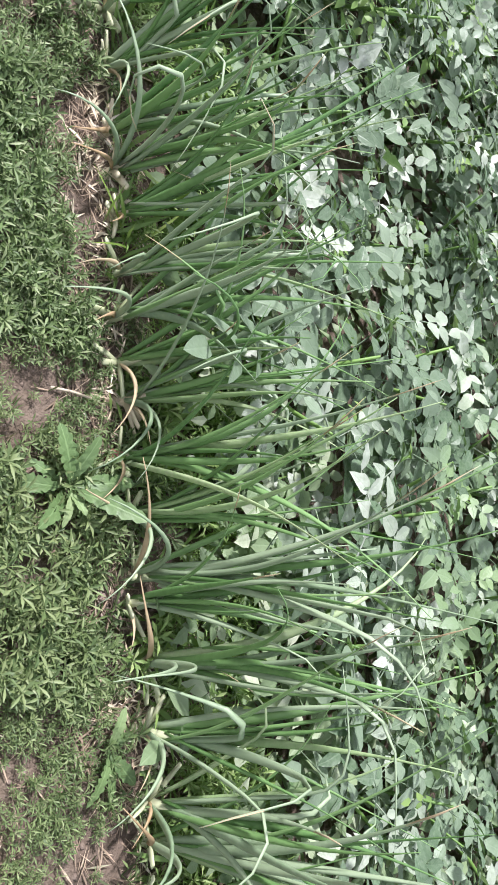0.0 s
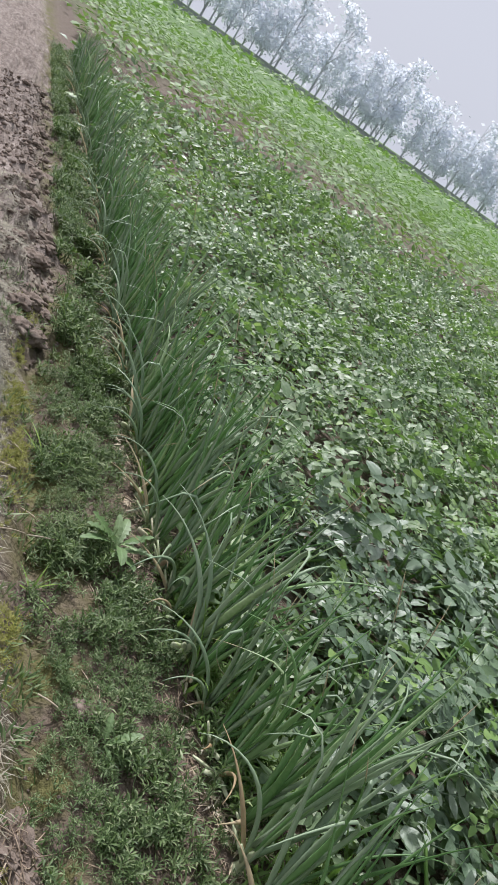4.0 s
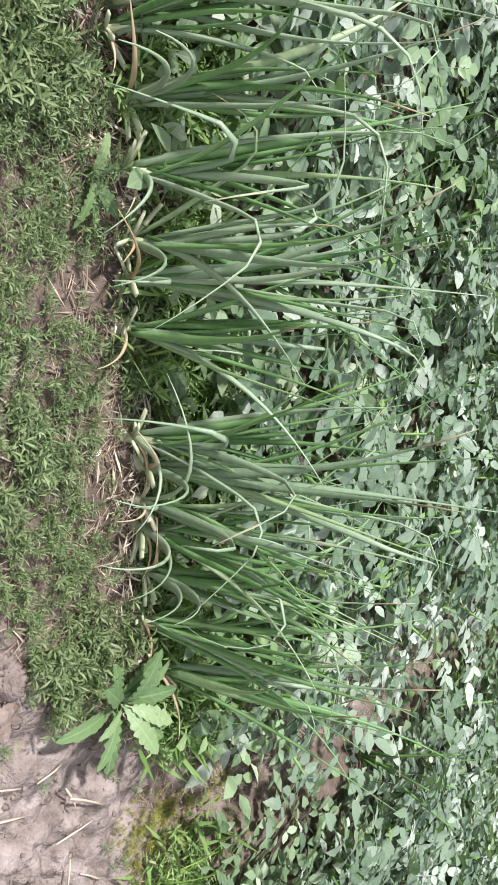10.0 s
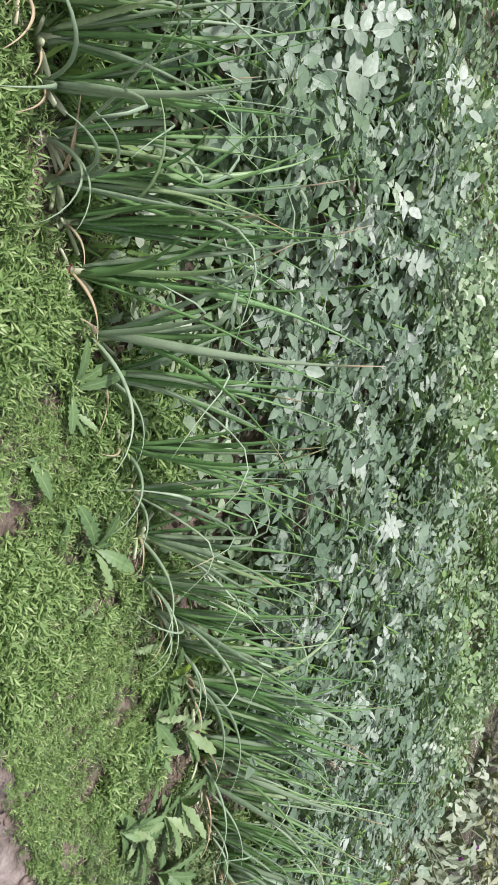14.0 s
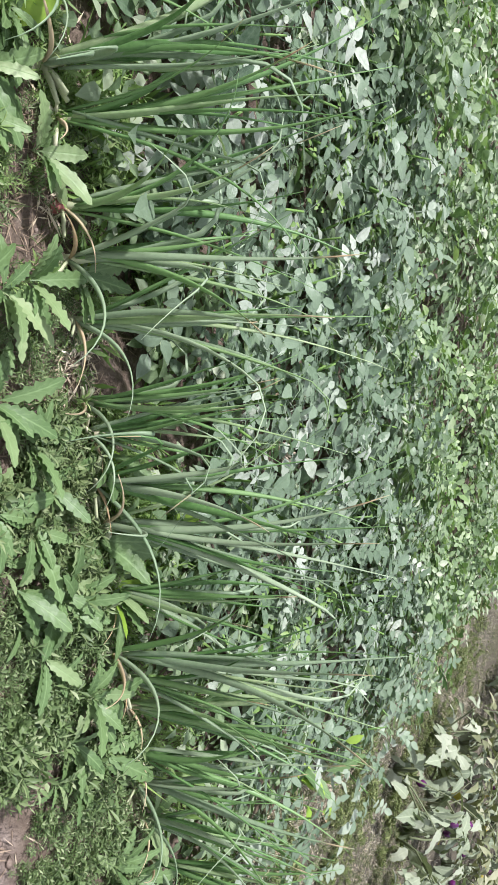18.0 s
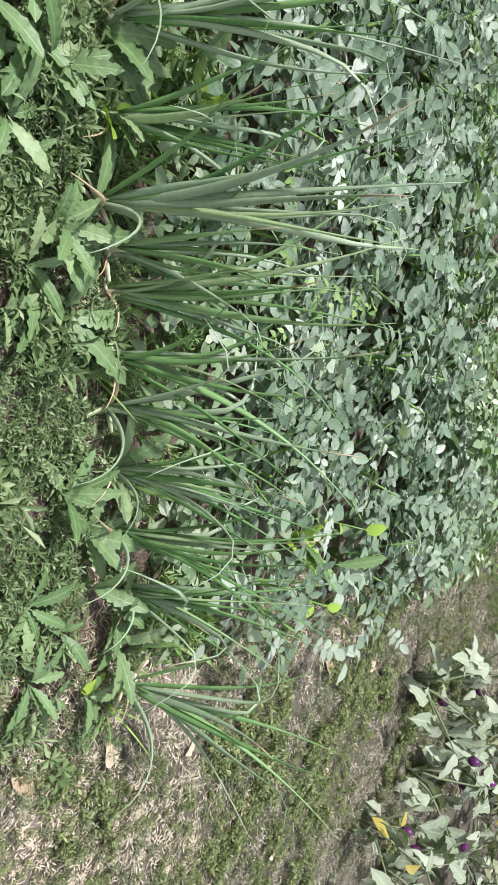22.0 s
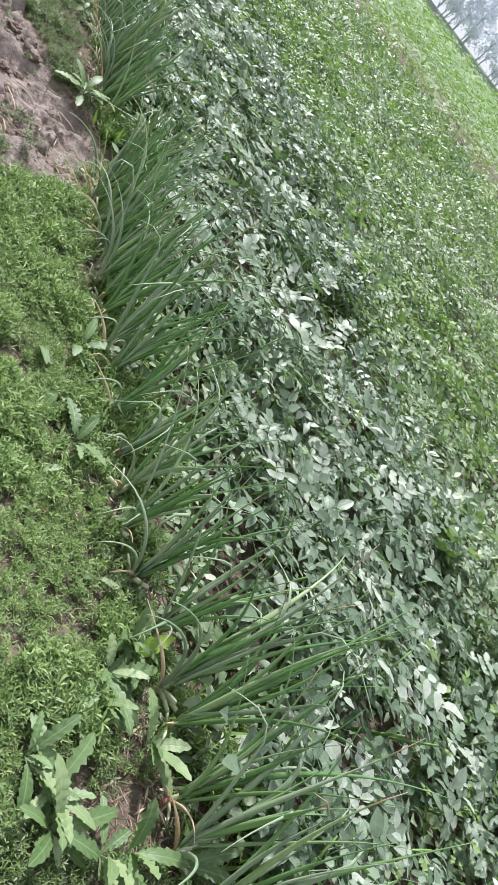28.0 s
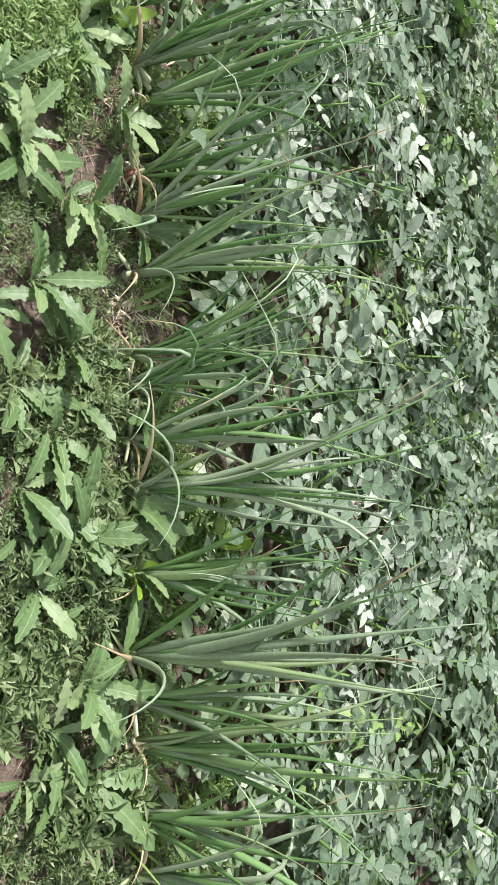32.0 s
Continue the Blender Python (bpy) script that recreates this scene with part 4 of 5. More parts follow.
for k, (x, y, size, count, up, bright) in enumerate([
        (5.46, 0.08, 1.2, 9, 50, 2), (5.68, -0.03, 1.0, 7, 35, 0), (5.76, -0.12, 0.9, 7, 30, 0), (5.88, -0.12, 0.9, 6, 30, 0), (6.24, -0.02, 0.9, 7, 40, 0), (6.35, 0.05, 1.0, 7, 45, 0),
        (6.57, -0.02, 0.9, 7, 40, 0), (6.58, 0.14, 1.0, 8, 45, 0), (6.65, -0.12, 0.8, 7, 35, 0), (6.76, 0.05, 0.9, 8, 45, 1), (6.62, 0.93, 1.5, 6, 60, 4), (5.36, 0.30, 1.3, 7, 50, 2),
        (5.12, 0.13, 1.1, 6, 50, 2), (4.70, 0.10, 1.0, 6, 50, 1), (4.22, 0.0, 0.9, 6, 40, 1), (3.2, -0.16, 0.9, 6, 35, 0)]):
    dock(x, y, size, count, 40 + k, up, bright)


r = random.Random(77)
for k in range(5):
    x = r.uniform(4.8, 5.75)
    dock(x, float(row_y(x)) - r.uniform(0.12, 0.46), r.uniform(0.7, 1.0), r.randint(4, 7), 100 + k, r.choice((20, 30, 40)))
for k, (x, y, size, count, up) in enumerate(((4.20, -0.02, 1.0, 9, 45), (4.45, 0.02, 1.0, 8, 48), (4.67, -0.24, 1.0, 10, 35), (4.54, -0.31, 0.9, 8, 35), (4.69, -0.05, 1.0, 9, 42), (5.36, -0.10, 1.35, 7, 40), (5.32, 0.07, 1.35, 6, 50), (5.69, -0.05, 1.2, 6, 40), (5.86, -0.03, 1.2, 6, 38), (6.22, 0.13, 1.2, 4, 50), (6.50, 0.08, 1.2, 5, 45), (6.47, -0.12, 1.0, 6, 30), (6.66, 0.15, 1.2, 5, 45))):
    dock(x, y, size, count, 200 + k, up)
for k in range(8):
    x = r.choice((r.uniform(3.2, 4.2), r.uniform(5.8, 6.8)))
    dock(x, float(row_y(x)) - r.uniform(0.08, 0.34), r.uniform(0.45, 0.8), r.randint(3, 6), 150 + k, r.choice((25, 40)))
weed_mat("lance_leaved_weeds", 600, (4.0, 6.9, -0.55, 0.2), lambda x, y: weedy(x, y) * soft(5.0, 5.9, x), 40, 1.25, None, "narrow-leaved taller green weeds")


# ---- grass, straw and clods ----
def blade(seed, length=0.05, width=0.0042, lean=0.5):
    r = np.random.default_rng(seed)
    pieces = []
    for k in range(5):
        v, f = leaflet(length * r.uniform(0.5, 1.1), width, 0.1, r.uniform(-0.2, 0.5), 1, 0.0, seed + k, 0.9)
        m = Matrix.Translation((r.uniform(-0.015, 0.015), r.uniform(-0.015, 0.015), 0)) @ Matrix.Rotation(r.uniform(0, 6.28), 4, "Z") @ Matrix.Rotation(radians(r.uniform(5, 90 * (1 - lean) + 30)), 4, "X")
        pieces.append((turned(v, m), f))
    return tris_of(*join(pieces))


BLADES = [blade(500 + 7 * k) for k in range(6)]


def grass(name, count, area, density, material, size, seed, label, kinds=None):
    kinds = kinds or BLADES
    r = np.random.default_rng(seed)
    x, y = r.uniform(area[0], area[1], count), r.uniform(area[2], area[3], count)
    keep = r.random(count) < density(x, y)
    x, y = x[keep], y[keep]
    n = len(x)
    v, t = scatter(kinds, np.stack([x, y, ground_z(x, y)], -1), r.uniform(0, 6.28, n), r.uniform(-0.3, 0.3, n) if kinds is BLADES else np.zeros(n), r.uniform(-0.3, 0.3, n) if kinds is BLADES else np.zeros(n), size * r.uniform(0.6, 1.3, n), r.integers(0, len(kinds), n))
    return tagged(new(name, big_mesh(name, v, t, material)), label, "grass", kind="stuff")


def on_path(x, y):
    return soft(field_edge(y) - 0.15, field_edge(y) + 0.15, x) * soft(-0.6, -0.15, y + 0.3 * rough(x, y, 0.6, 2, 4)) * soft(9.0, 8.3, x - 0.17 * y + 0.4 * rough(x, y, 0.6, 2, 14))


def flat_litter(seed, short=1.0, wide=1.0):
    """Bleached grass pressed flat, a few crossing blades."""
    r = np.random.default_rng(seed)
    pieces = []
    for k in range(6):
        v, f = leaflet(short * r.uniform(0.035, 0.085), wide * r.uniform(0.0022, 0.004), 0.15, r.uniform(-0.05, 0.2), 1, 0.0, seed + k, 0.9)
        pieces.append((turned(v, Matrix.Translation((r.uniform(-0.02, 0.02), r.uniform(-0.02, 0.02), r.uniform(0.002, 0.012))) @ Matrix.Rotation(r.uniform(0, 6.28), 4, "Z") @ Matrix.Rotation(radians(r.uniform(-6, 16)), 4, "X")), f))
    return tris_of(*join(pieces))


LITTER = [flat_litter(560 + 9 * k) for k in range(6)]
THATCH = [flat_litter(620 + 9 * k, 0.5, 1.35) for k in range(6)]


def bleached(x, y):
    """Where the trodden path is pale: along the crop's edge and towards the bank."""
    edge = np.exp(-((x - field_edge(y) - 0.12) / 0.16) ** 2) + soft(0.75, 0.2, y) * soft(6.85, 7.05, x)
    return np.clip(edge, 0, 1) * soft(-0.25, 0.05, rough(x, y, 0.25, 3, 52))


def clovered(x, y):
    return on_path(x, y) * (1 - 0.8 * bleached(x, y)) * soft(-0.04, 0.10, rough(x, y, 0.24, 4, 72))


grass("turf", 40000, (6.5, 9.2, -0.5, 5.0), lambda x, y: on_path(x, y) * (1 - 0.6 * bleached(x, y)), TURF, 0.42, 81, "short trodden green and dry turf")
grass("path_thatch", 18000, (6.4, 9.2, -0.5, 5.0), lambda x, y: on_path(x, y) * soft(0.10, -0.06, rough(x, y, 0.24, 4, 72)), DRYGRASS, 0.8, 79, "matted dead grass on the trodden path", THATCH)
grass("bleached_grass", 26000, (6.4, 8.6, -0.6, 4.0), lambda x, y: on_path(x, y) * np.clip(bleached(x, y) + 0.12, 0, 1), STRAW, 0.75, 80, "bleached grass trodden flat along the crop", THATCH)
weed_mat("path_clover", 16000, (6.5, 9.0, -0.5, 4.5), clovered, 33, 0.45, CLOVER, "low dark green clover and herbs on the path", CHICK)
grass("dry_turf", 12000, (6.4, 9.0, -0.4, 4.6), lambda x, y: on_path(x, y) * soft(-0.02, 0.15, rough(x, y, 0.5, 3, 44)) * 1.0, DRYGRASS, 0.5, 82, "patches of bleached dry grass")
grass("dry_grass", 14000, (-5.0, 0.9, -1.0, -0.5), lambda x, y: soft(-0.54, -0.64, y + 0.1 * rough(x, y, 0.3, 2, 6)) * soft(-0.4, -0.1, rough(x, y, 0.25, 3, 45)) * soft(1.1, 0.3, x), DRYGRASS, 0.6, 83, "flattened pale dry grass on the path", LITTER)
grass("dry_grass_by_the_mud", 7000, (2.9, 7.0, -1.1, -0.4), lambda x, y: soft(bank_y(x) - 0.10, bank_y(x) - 0.25, y) * soft(-0.2, 0.1, rough(x, y, 0.25, 3, 46)), DRYGRASS, 0.75, 84, "flattened pale dry grass beside the mud")
weed_mat("turf_herbs", 8000, (6.5, 8.5, -0.5, 3.4), lambda x, y: on_path(x, y) * soft(-0.25, 0.1, rough(x, y, 0.3, 3, 72)), 36, 0.5, TURF, "trodden mat of tiny herbs and clover on the path", TINY)
weed_mat("path_herbs", 5000, (-5.0, 0.9, -1.0, -0.6), lambda x, y: 0.5 * soft(-0.1, 0.2, rough(x, y, 0.2, 3, 73)), 37, 0.5, DRYGRASS, "withered herbs among the dry grass", TINY)
grass("bank_grass", 2500, (-4, 1.3, -0.72, -0.45), lambda x, y: 0.5 * soft(0.0, 0.15, rough(x, y, 0.2, 2, 47)), WEED, 1.1, 85, "yellow-green grass along the ditch")
grass("row_litter", 9000, (-3, 6.9, -0.35, 0.3), lambda x, y: np.clip(0.8 * np.exp(-((y - row_y(x) + 0.03) / 0.09) ** 2) + 0.06 + 0.9 * bare(x, y), 0, 1) * (1 - mud_mask(x, y)), ROOTS, 0.8, 86, "dry roots and straw litter along the onion row", LITTER)


grass("pale_row_litter", 8000, (-3, 6.9, -0.3, 0.4), lambda x, y: np.exp(-((y - row_y(x) - 0.02) / 0.07) ** 2) * soft(-0.12, 0.1, rough(x, y, 0.13, 2, 97)) * (1 - mud_mask(x, y)), STRAW, 1.25, 92, "pale dry leaves and straw between the onion bases", THATCH)
grass("grass_behind_onions", 3800, (-3.0, 6.8, -0.12, 0.55), behind_row, SHOOT, 2.6, 90, "yellow-green grass between the onions and the potatoes")
grass("gap_litter", 2600, (1.6, 2.3, 0.05, 1.6), lambda x, y: in_gap(x, y), ROOTS, 0.7, 91, "dry straw and root litter in the gap", LITTER)
grass("strip_grass", 5000, (-3, 6.9, -0.5, 0.1), lambda x, y: 0.6 * (soft(bank_y(x) - 0.05, bank_y(x) + 0.03, y) * (1 - in_gap(x, y))) * soft(-0.2, 0.15, rough(x, y, 0.3, 2, 49)), TURF, 0.9, 89, "thin grass and dry stalks between the weeds")


def clod(x, y, size, seed, stretch=1.0, label="rough lump of dried brown mud"):
    bm = bmesh.new()
    bmesh.ops.create_icosphere(bm, subdivisions=4, radius=1)
    off = Vector((seed * 3.7, seed * 1.3, seed * 2.1))
    for v in bm.verts:
        d = 0.9 + 0.55 * noise.fractal(v.co * 1.5 + off, 0.75, 2.1, 7) + 0.22 * abs(noise.noise(v.co * 5 + off)) + 0.07 * noise.noise(v.co * 13 + off)
        v.co = Vector((v.co.x * d * stretch, v.co.y * d, v.co.z * d * 0.5)) * size
    me = bpy.data.meshes.new("clod")
    bm.to_mesh(me)
    bm.free()
    me.materials.append(CLOD)
    me.polygons.foreach_set("use_smooth", [True] * len(me.polygons))
    ob = new("mud_clod", me)
    ob.matrix_basis = Matrix.Translation((x, y, float(ground_z(x, y)) + size * 0.25)) @ Matrix.Rotation(seed * 1.9 if stretch == 1.0 else 0.1, 4, "Z")
    return tagged(ob, label, "clod", "mud clods")


r = random.Random(12)
def root_lump(x, y, size, stretch, seed):
    """A torn-up lump of mud, crumbly, with a tangle of dry roots over it."""
    r = np.random.default_rng(seed)
    base = new("root_lump")
    tagged(base, "crumbling lump of brown mud with a tangle of dry roots", "clod", "mud clods")
    bm = bmesh.new()
    bmesh.ops.create_icosphere(bm, subdivisions=5, radius=1)
    off = Vector((seed * 2.7, seed * 1.9, seed * 3.1))
    for v in bm.verts:
        d = 0.95 + 0.6 * noise.fractal(v.co * 1.6 + off, 0.7, 2.1, 7) + 0.16 * abs(noise.noise(v.co * 6 + off)) + 0.07 * noise.noise(v.co * 15 + off)
        v.co = Vector((v.co.x * d * stretch, v.co.y * d, v.co.z * d * 0.6)) * size
    me = bpy.data.meshes.new("lump")
    bm.to_mesh(me)
    bm.free()
    me.materials.append(CLOD)
    part("lump", me, base)
    fibres = []
    for k in range(90):
        a, h = r.uniform(0, 6.28), r.uniform(0.0, 1.0)
        p = np.array([math.cos(a) * stretch * math.sqrt(1 - h * h), math.sin(a) * math.sqrt(1 - h * h), 0.6 * h]) * size * r.uniform(0.85, 1.08)
        w = r.normal(0, 1, 3) * (0.03, 0.03, 0.010)
        fibres.append(tube([p - w, p + r.normal(0, 0.006, 3), p + 0.7 * w, p + w + r.normal(0, 0.008, 3)], [0.0011, 0.0014, 0.001, 0.0005], 3, False))
    tagged(part("root_tangle", mesh_of("root_tangle", *join(fibres), ROOTS), base, "tangle of pale dry roots"), kind="stuff")
    base.matrix_basis = Matrix.Translation((x, y, float(ground_z(x, y)) + size * 0.25)) @ Matrix.Rotation(r.uniform(-0.3, 0.3), 4, "Z")


root_lump(-1.07, -0.505, 0.046, 1.6, 1)
root_lump(-0.90, -0.47, 0.056, 1.5, 2)
root_lump(-0.74, -0.50, 0.04, 1.5, 5)
root_lump(0.17, -0.05, 0.034, 1.2, 4)
clod(-1.40, -0.37, 0.03, 3)
for k in range(30):
    clod(r.uniform(1.2, 2.9), r.uniform(-0.8, -0.35), r.uniform(0.012, 0.034), 10 + k)
for k in range(34):
    x = -3.15 - 5 * r.random() ** 1.3
    clod(x, r.uniform(-0.66, -0.42), r.uniform(0.02, 0.065), 60 + k, 1.0, "torn brown clod on the muddy ridge")
for k in range(18):
    clod(r.uniform(2.9, 6.8), r.uniform(-0.75, -0.45), r.uniform(0.015, 0.04), 120 + k)


def crumb(seed):
    bm = bmesh.new()
    bmesh.ops.create_icosphere(bm, subdivisions=1, radius=1)
    for v in bm.verts:
        d = 1 + 0.9 * noise.fractal(v.co * 1.4 + Vector((seed, seed * 2.3, 0)), 0.6, 2.0, 4)
        v.co = Vector((v.co.x * d, v.co.y * d, v.co.z * d * 0.65))
    out = np.array([v.co for v in bm.verts]), np.array([[v.index for v in f.verts] for f in bm.faces])
    bm.free()
    return out


def crumbs(name, count, area, density, low, high, seed):
    r = np.random.default_rng(seed)
    x, y = r.uniform(area[0], area[1], count), r.uniform(area[2], area[3], count)
    keep = r.random(count) < density(x, y)
    x, y = x[keep], y[keep]
    n = len(x)
    size = low + (high - low) * r.random(n) ** 3
    v, t = scatter([crumb(3 + k) for k in range(6)], np.stack([x, y, ground_z(x, y)], -1), r.uniform(0, 6.28, n), r.uniform(-0.5, 0.5, n), r.uniform(-0.5, 0.5, n), size, r.integers(0, 6, n))
    return tagged(new(name, big_mesh(name, v, t, CLOD)), "small crumbs of dried mud", "soil crumbs", kind="stuff")


crumbs("mud_crumbs", 7000, (1.0, 2.9, -0.9, 0.9), lambda x, y: mud_mask(x, y) * soft(-0.12, 0.1, rough(x, y, 0.38, 2, 27)), 0.002, 0.012, 91)
crumbs("mud_crumbs_on_bank", 4000, (-8, -3.0, -0.9, -0.3), lambda x, y: 0.9 * mud_mask(x, y), 0.006, 0.022, 92)
crumbs("mud_crumbs_beside_weeds", 2200, (2.5, 7.0, -0.9, -0.2), lambda x, y: 0.7 * mud_mask(x, y), 0.005, 0.025, 93)
crumbs("soil_crumbs", 12000, (-3, 6.8, -0.5, 0.3), lambda x, y: soft(-0.3, 0.1, rough(x, y, 0.2, 2, 95)), 0.0015, 0.008, 94)


def straw(x, y, length, turn, thick=0.0035, lift=0.008, label="bleached straw stalk lying on mud"):
    bend = 0.02 * length
    v, f = tube([(-length / 2, 0, 0), (-length / 6, bend, 0.003), (length / 6, bend * 0.6, 0.004), (length / 2, -bend, 0)], [thick, thick, thick * 0.9, thick * 0.6], 5)
    ob = new("straw_stalk", mesh_of("straw", v, f, STRAW_PIECE))
    z = max(float(ground_z(x + s * length / 2 * math.cos(turn), y + s * length / 2 * math.sin(turn))) for s in (-1, 0, 1))
    ob.matrix_basis = Matrix.Translation((x, y, z + lift)) @ Matrix.Rotation(turn, 4, "Z")
    return tagged(ob, label, "straw", "straws on the ground")


for k in range(9):
    straw(2.02 + 0.011 * k, -0.50 + 0.004 * k + r.uniform(-0.02, 0.02), r.uniform(0.09, 0.15), 1.35 + r.uniform(-0.16, 0.16) if k < 7 else 0.2 * k - 1.2, 0.0028)
for x, y, ln, a in ((1.66, -0.16, 0.11, 0.9), (2.0, -0.17, 0.12, -0.9), (2.03, -0.10, 0.13, 0.6), (1.78, -0.42, 0.16, 0.3), (1.9, -0.33, 0.12, 2.0), (1.6, -0.34, 0.1, 1.2), (-1.18, -0.57, 0.16, 0.05), (-2.18, -0.74, 0.22, 1.3), (-2.12, -0.70, 0.2, 1.0), (-2.22, -0.66, 0.2, 1.7), (-2.15, -0.78, 0.18, 0.8), (-0.9, -0.12, 0.14, 1.2), (-0.2, -0.11, 0.12, 1.4), (0.3, -0.1, 0.1, 0.7), (5.64, 0.02, 0.18, 2.2), (3.1, -0.16, 0.14, 1.5)):
    straw(x, y, ln, a, 0.003 if x > -1 else 0.005)
for k in range(26):
    straw(r.uniform(1.3, 2.4), r.uniform(-0.75, -0.1), r.uniform(0.03, 0.10), r.uniform(0, 3.1), 0.0022)
for k in range(26):
    straw(r.uniform(-2.6, 0.8), r.uniform(-0.85, -0.42), r.uniform(0.04, 0.14), r.uniform(0, 3.1), 0.0022, 0.01, "bleached straw stalk on mossy soil")


def dead_leaf(x, y, size, turn):
    ob = new("dead_leaf", mesh_of("dead_leaf", *leaflet(size, size * 0.55, 0.35, 0.2, 5, 0.3, int(x * 100) % 97, 0.8), DRY_LEAF))
    ob.matrix_basis = Matrix.Translation((x, y, float(ground_z(x, y)) + 0.022)) @ Matrix.Rotation(turn, 4, "Z")
    return tagged(ob, "curled pale brown dead leaf on the grass", "leaf", "dead leaves")


for x, y, size, turn in ((7.58, 0.78, 0.09, 1.0), (7.3, 1.35, 0.07, 2.0), (7.15, 0.45, 0.06, 0.3), (7.02, 0.15, 0.08, 1.6), (7.45, 1.75, 0.08, 2.7), (7.9, 1.0, 0.06, 0.0), (7.7, 0.35, 0.07, 1.1), (6.95, -0.1, 0.08, 2.2), (5.29, 1.0, 0.12, 1.5), (3.9, -0.26, 0.1, 2.4), (6.0, 0.02, 0.05, 0.8)):
    dead_leaf(x, y, size, turn)


# ---- aubergine plants beyond the grass path ----
EGGS = [mesh_of("aubergine_leaf", *leaflet(0.15, 0.085, 0.2, 0.45, 8, 0.3, 700 + k, 0.7), EGG) for k in range(5)]
EGG_OLD = mesh_of("aubergine_leaf_yellow", *leaflet(0.14, 0.085, 0.2, 0.4, 6, 0.2, 720, 0.7), EGG_YELLOW)
EGG_STEMS = leaf_material("aubergine_stem", (0.10, 0.13, 0.06), (0.16, 0.18, 0.10), None, 0.7, 0.3, 0.0)


def aubergine(seed, tall=0.55):
    r = np.random.default_rng(seed + 70)
    base = new("aubergine_plant")
    tagged(base, "dusty grey-green aubergine plant with dark purple fruit", "aubergine plant", "aubergines beyond the path")
    stems = []
    for s in range(5):
        a = s * 1.26 + r.uniform(-0.4, 0.4)
        top = np.array([np.cos(a) * 0.26, np.sin(a) * 0.26, tall * r.uniform(0.7, 1.0)])
        stems.append(tube([(0, 0, -0.03), top * (0.25, 0.25, 0.45), top * (0.7, 0.7, 0.8), top], [0.009, 0.007, 0.005, 0.003], 5))
        for k, h in enumerate((0.3, 0.5, 0.68, 0.82, 0.92, 1.0, 1.0)):
            m = Matrix.Translation(top * (h, h, h)) @ Matrix.Rotation(r.uniform(0, 6.28), 4, "Z") @ Matrix.Rotation(radians(r.uniform(-55, 20)), 4, "X") @ Matrix.Rotation(radians(r.uniform(-30, 30)), 4, "Y") @ Matrix.Scale(r.uniform(0.6, 1.0), 4)
            old = r.random() < 0.06
            part("leaf", EGG_OLD if old else EGGS[(s + k) % 5], base, "yellowed leaf" if old else "", m)
    part("stem", mesh_of("aubergine_stem", *join(stems), EGG_STEMS), base, "brownish stems")
    for k in range(1):
        a = r.uniform(0, 6.28)
        p = np.array([np.cos(a) * 0.15, np.sin(a) * 0.15, tall * r.uniform(0.55, 0.8)])
        part("fruit", mesh_of("aubergine_fruit", *tube([p, p - (0, 0, 0.015), p - (0, 0, 0.04), p - (0, 0, 0.06)], [0.006, 0.02, 0.026, 0.012], 8), EGG_FRUIT), base, "small glossy purple fruit")
    return base


EPROTO = [aubergine(k, 0.32 + 0.03 * k) for k in range(3)]
r = random.Random(21)
egg_spots = [(7.75, 2.25), (8.25, 1.80), (8.30, 2.35), (8.75, 2.15), (8.5, 2.85), (9.0, 2.6), (7.98, 2.95), (8.7, 1.62)]
for row in range(4):
    for k in range(6):
        x, y = 8.5 + 0.75 * row + 0.14 * k + r.uniform(-0.1, 0.1), 2.9 + 0.8 * k + r.uniform(-0.15, 0.15) - 0.3 * row
        if x > field_edge(y) + 0.9:
            egg_spots.append((x, y))
for k, (x, y) in enumerate(egg_spots):
    m = Matrix.Translation((x, y, float(ground_z(x, y)))) @ Matrix.Rotation(r.uniform(0, 6.28), 4, "Z") @ Matrix.Scale(r.uniform(0.85, 1.1), 4)
    if k < 3:
        EPROTO[k].matrix_basis = m
    else:
        copy_thing(EPROTO[k % 3], m)
EGG_KINDS = [tris_of(*leaflet(0.15, 0.062, 0.3, 0.45, 3, 0.25, 740 + k, 0.75, 1.1)) for k in range(6)]
LEEKS = [tris_of(*join([(turned(leaflet(0.5, 0.022, 0.4, 0.35 + 0.1 * k, 3, 0.0, 760 + k)[0], Matrix.Rotation(2.4 * k + q, 4, "Z") @ Matrix.Rotation(radians(68), 4, "X")), leaflet(0.5, 0.022, 0.4, 0.3, 3, 0.0, 760 + k)[1]) for k in range(4)])) for q in range(4)]


def egg_rows(x, y):
    along = x - field_edge(y)
    return (along > 0.95) & (along < 5.2) & (np.sin(along * 7.5 + 0.4 * np.sin(y * 2)) > -0.45) & ((along > 2.2) | (y > 3.0)) & (y > 1.2 + 0.3 * along)


field_leaves("aubergine_crop", 46000, egg_rows, (7.5, 17, 1.2, 18), 0.78, 0.42, EGG_FAR, EGG_KINDS, 14)
field_leaves("leek_crop", 5000, lambda x, y: (x - field_edge(y) > 5.5) & (x - field_edge(y) < 8.5) & (y > 1), (12, 22, 1, 24), 1.0, 0.03, LEEK, LEEKS, 15)
field_leaves("meadow_herbs", 22000, lambda x, y: (x - field_edge(y) > 9.5), (15, 48, -12, 42), 1.5, 0.05, POTATO_HAZED, SIMPLE, 16)
grass("dry_field_grass", 9000, (8, 16, 0.5, 12), lambda x, y: (x > field_edge(y) + 0.5) * 0.8, DRYGRASS, 0.9, 87, "dry stubble between the aubergine rows")


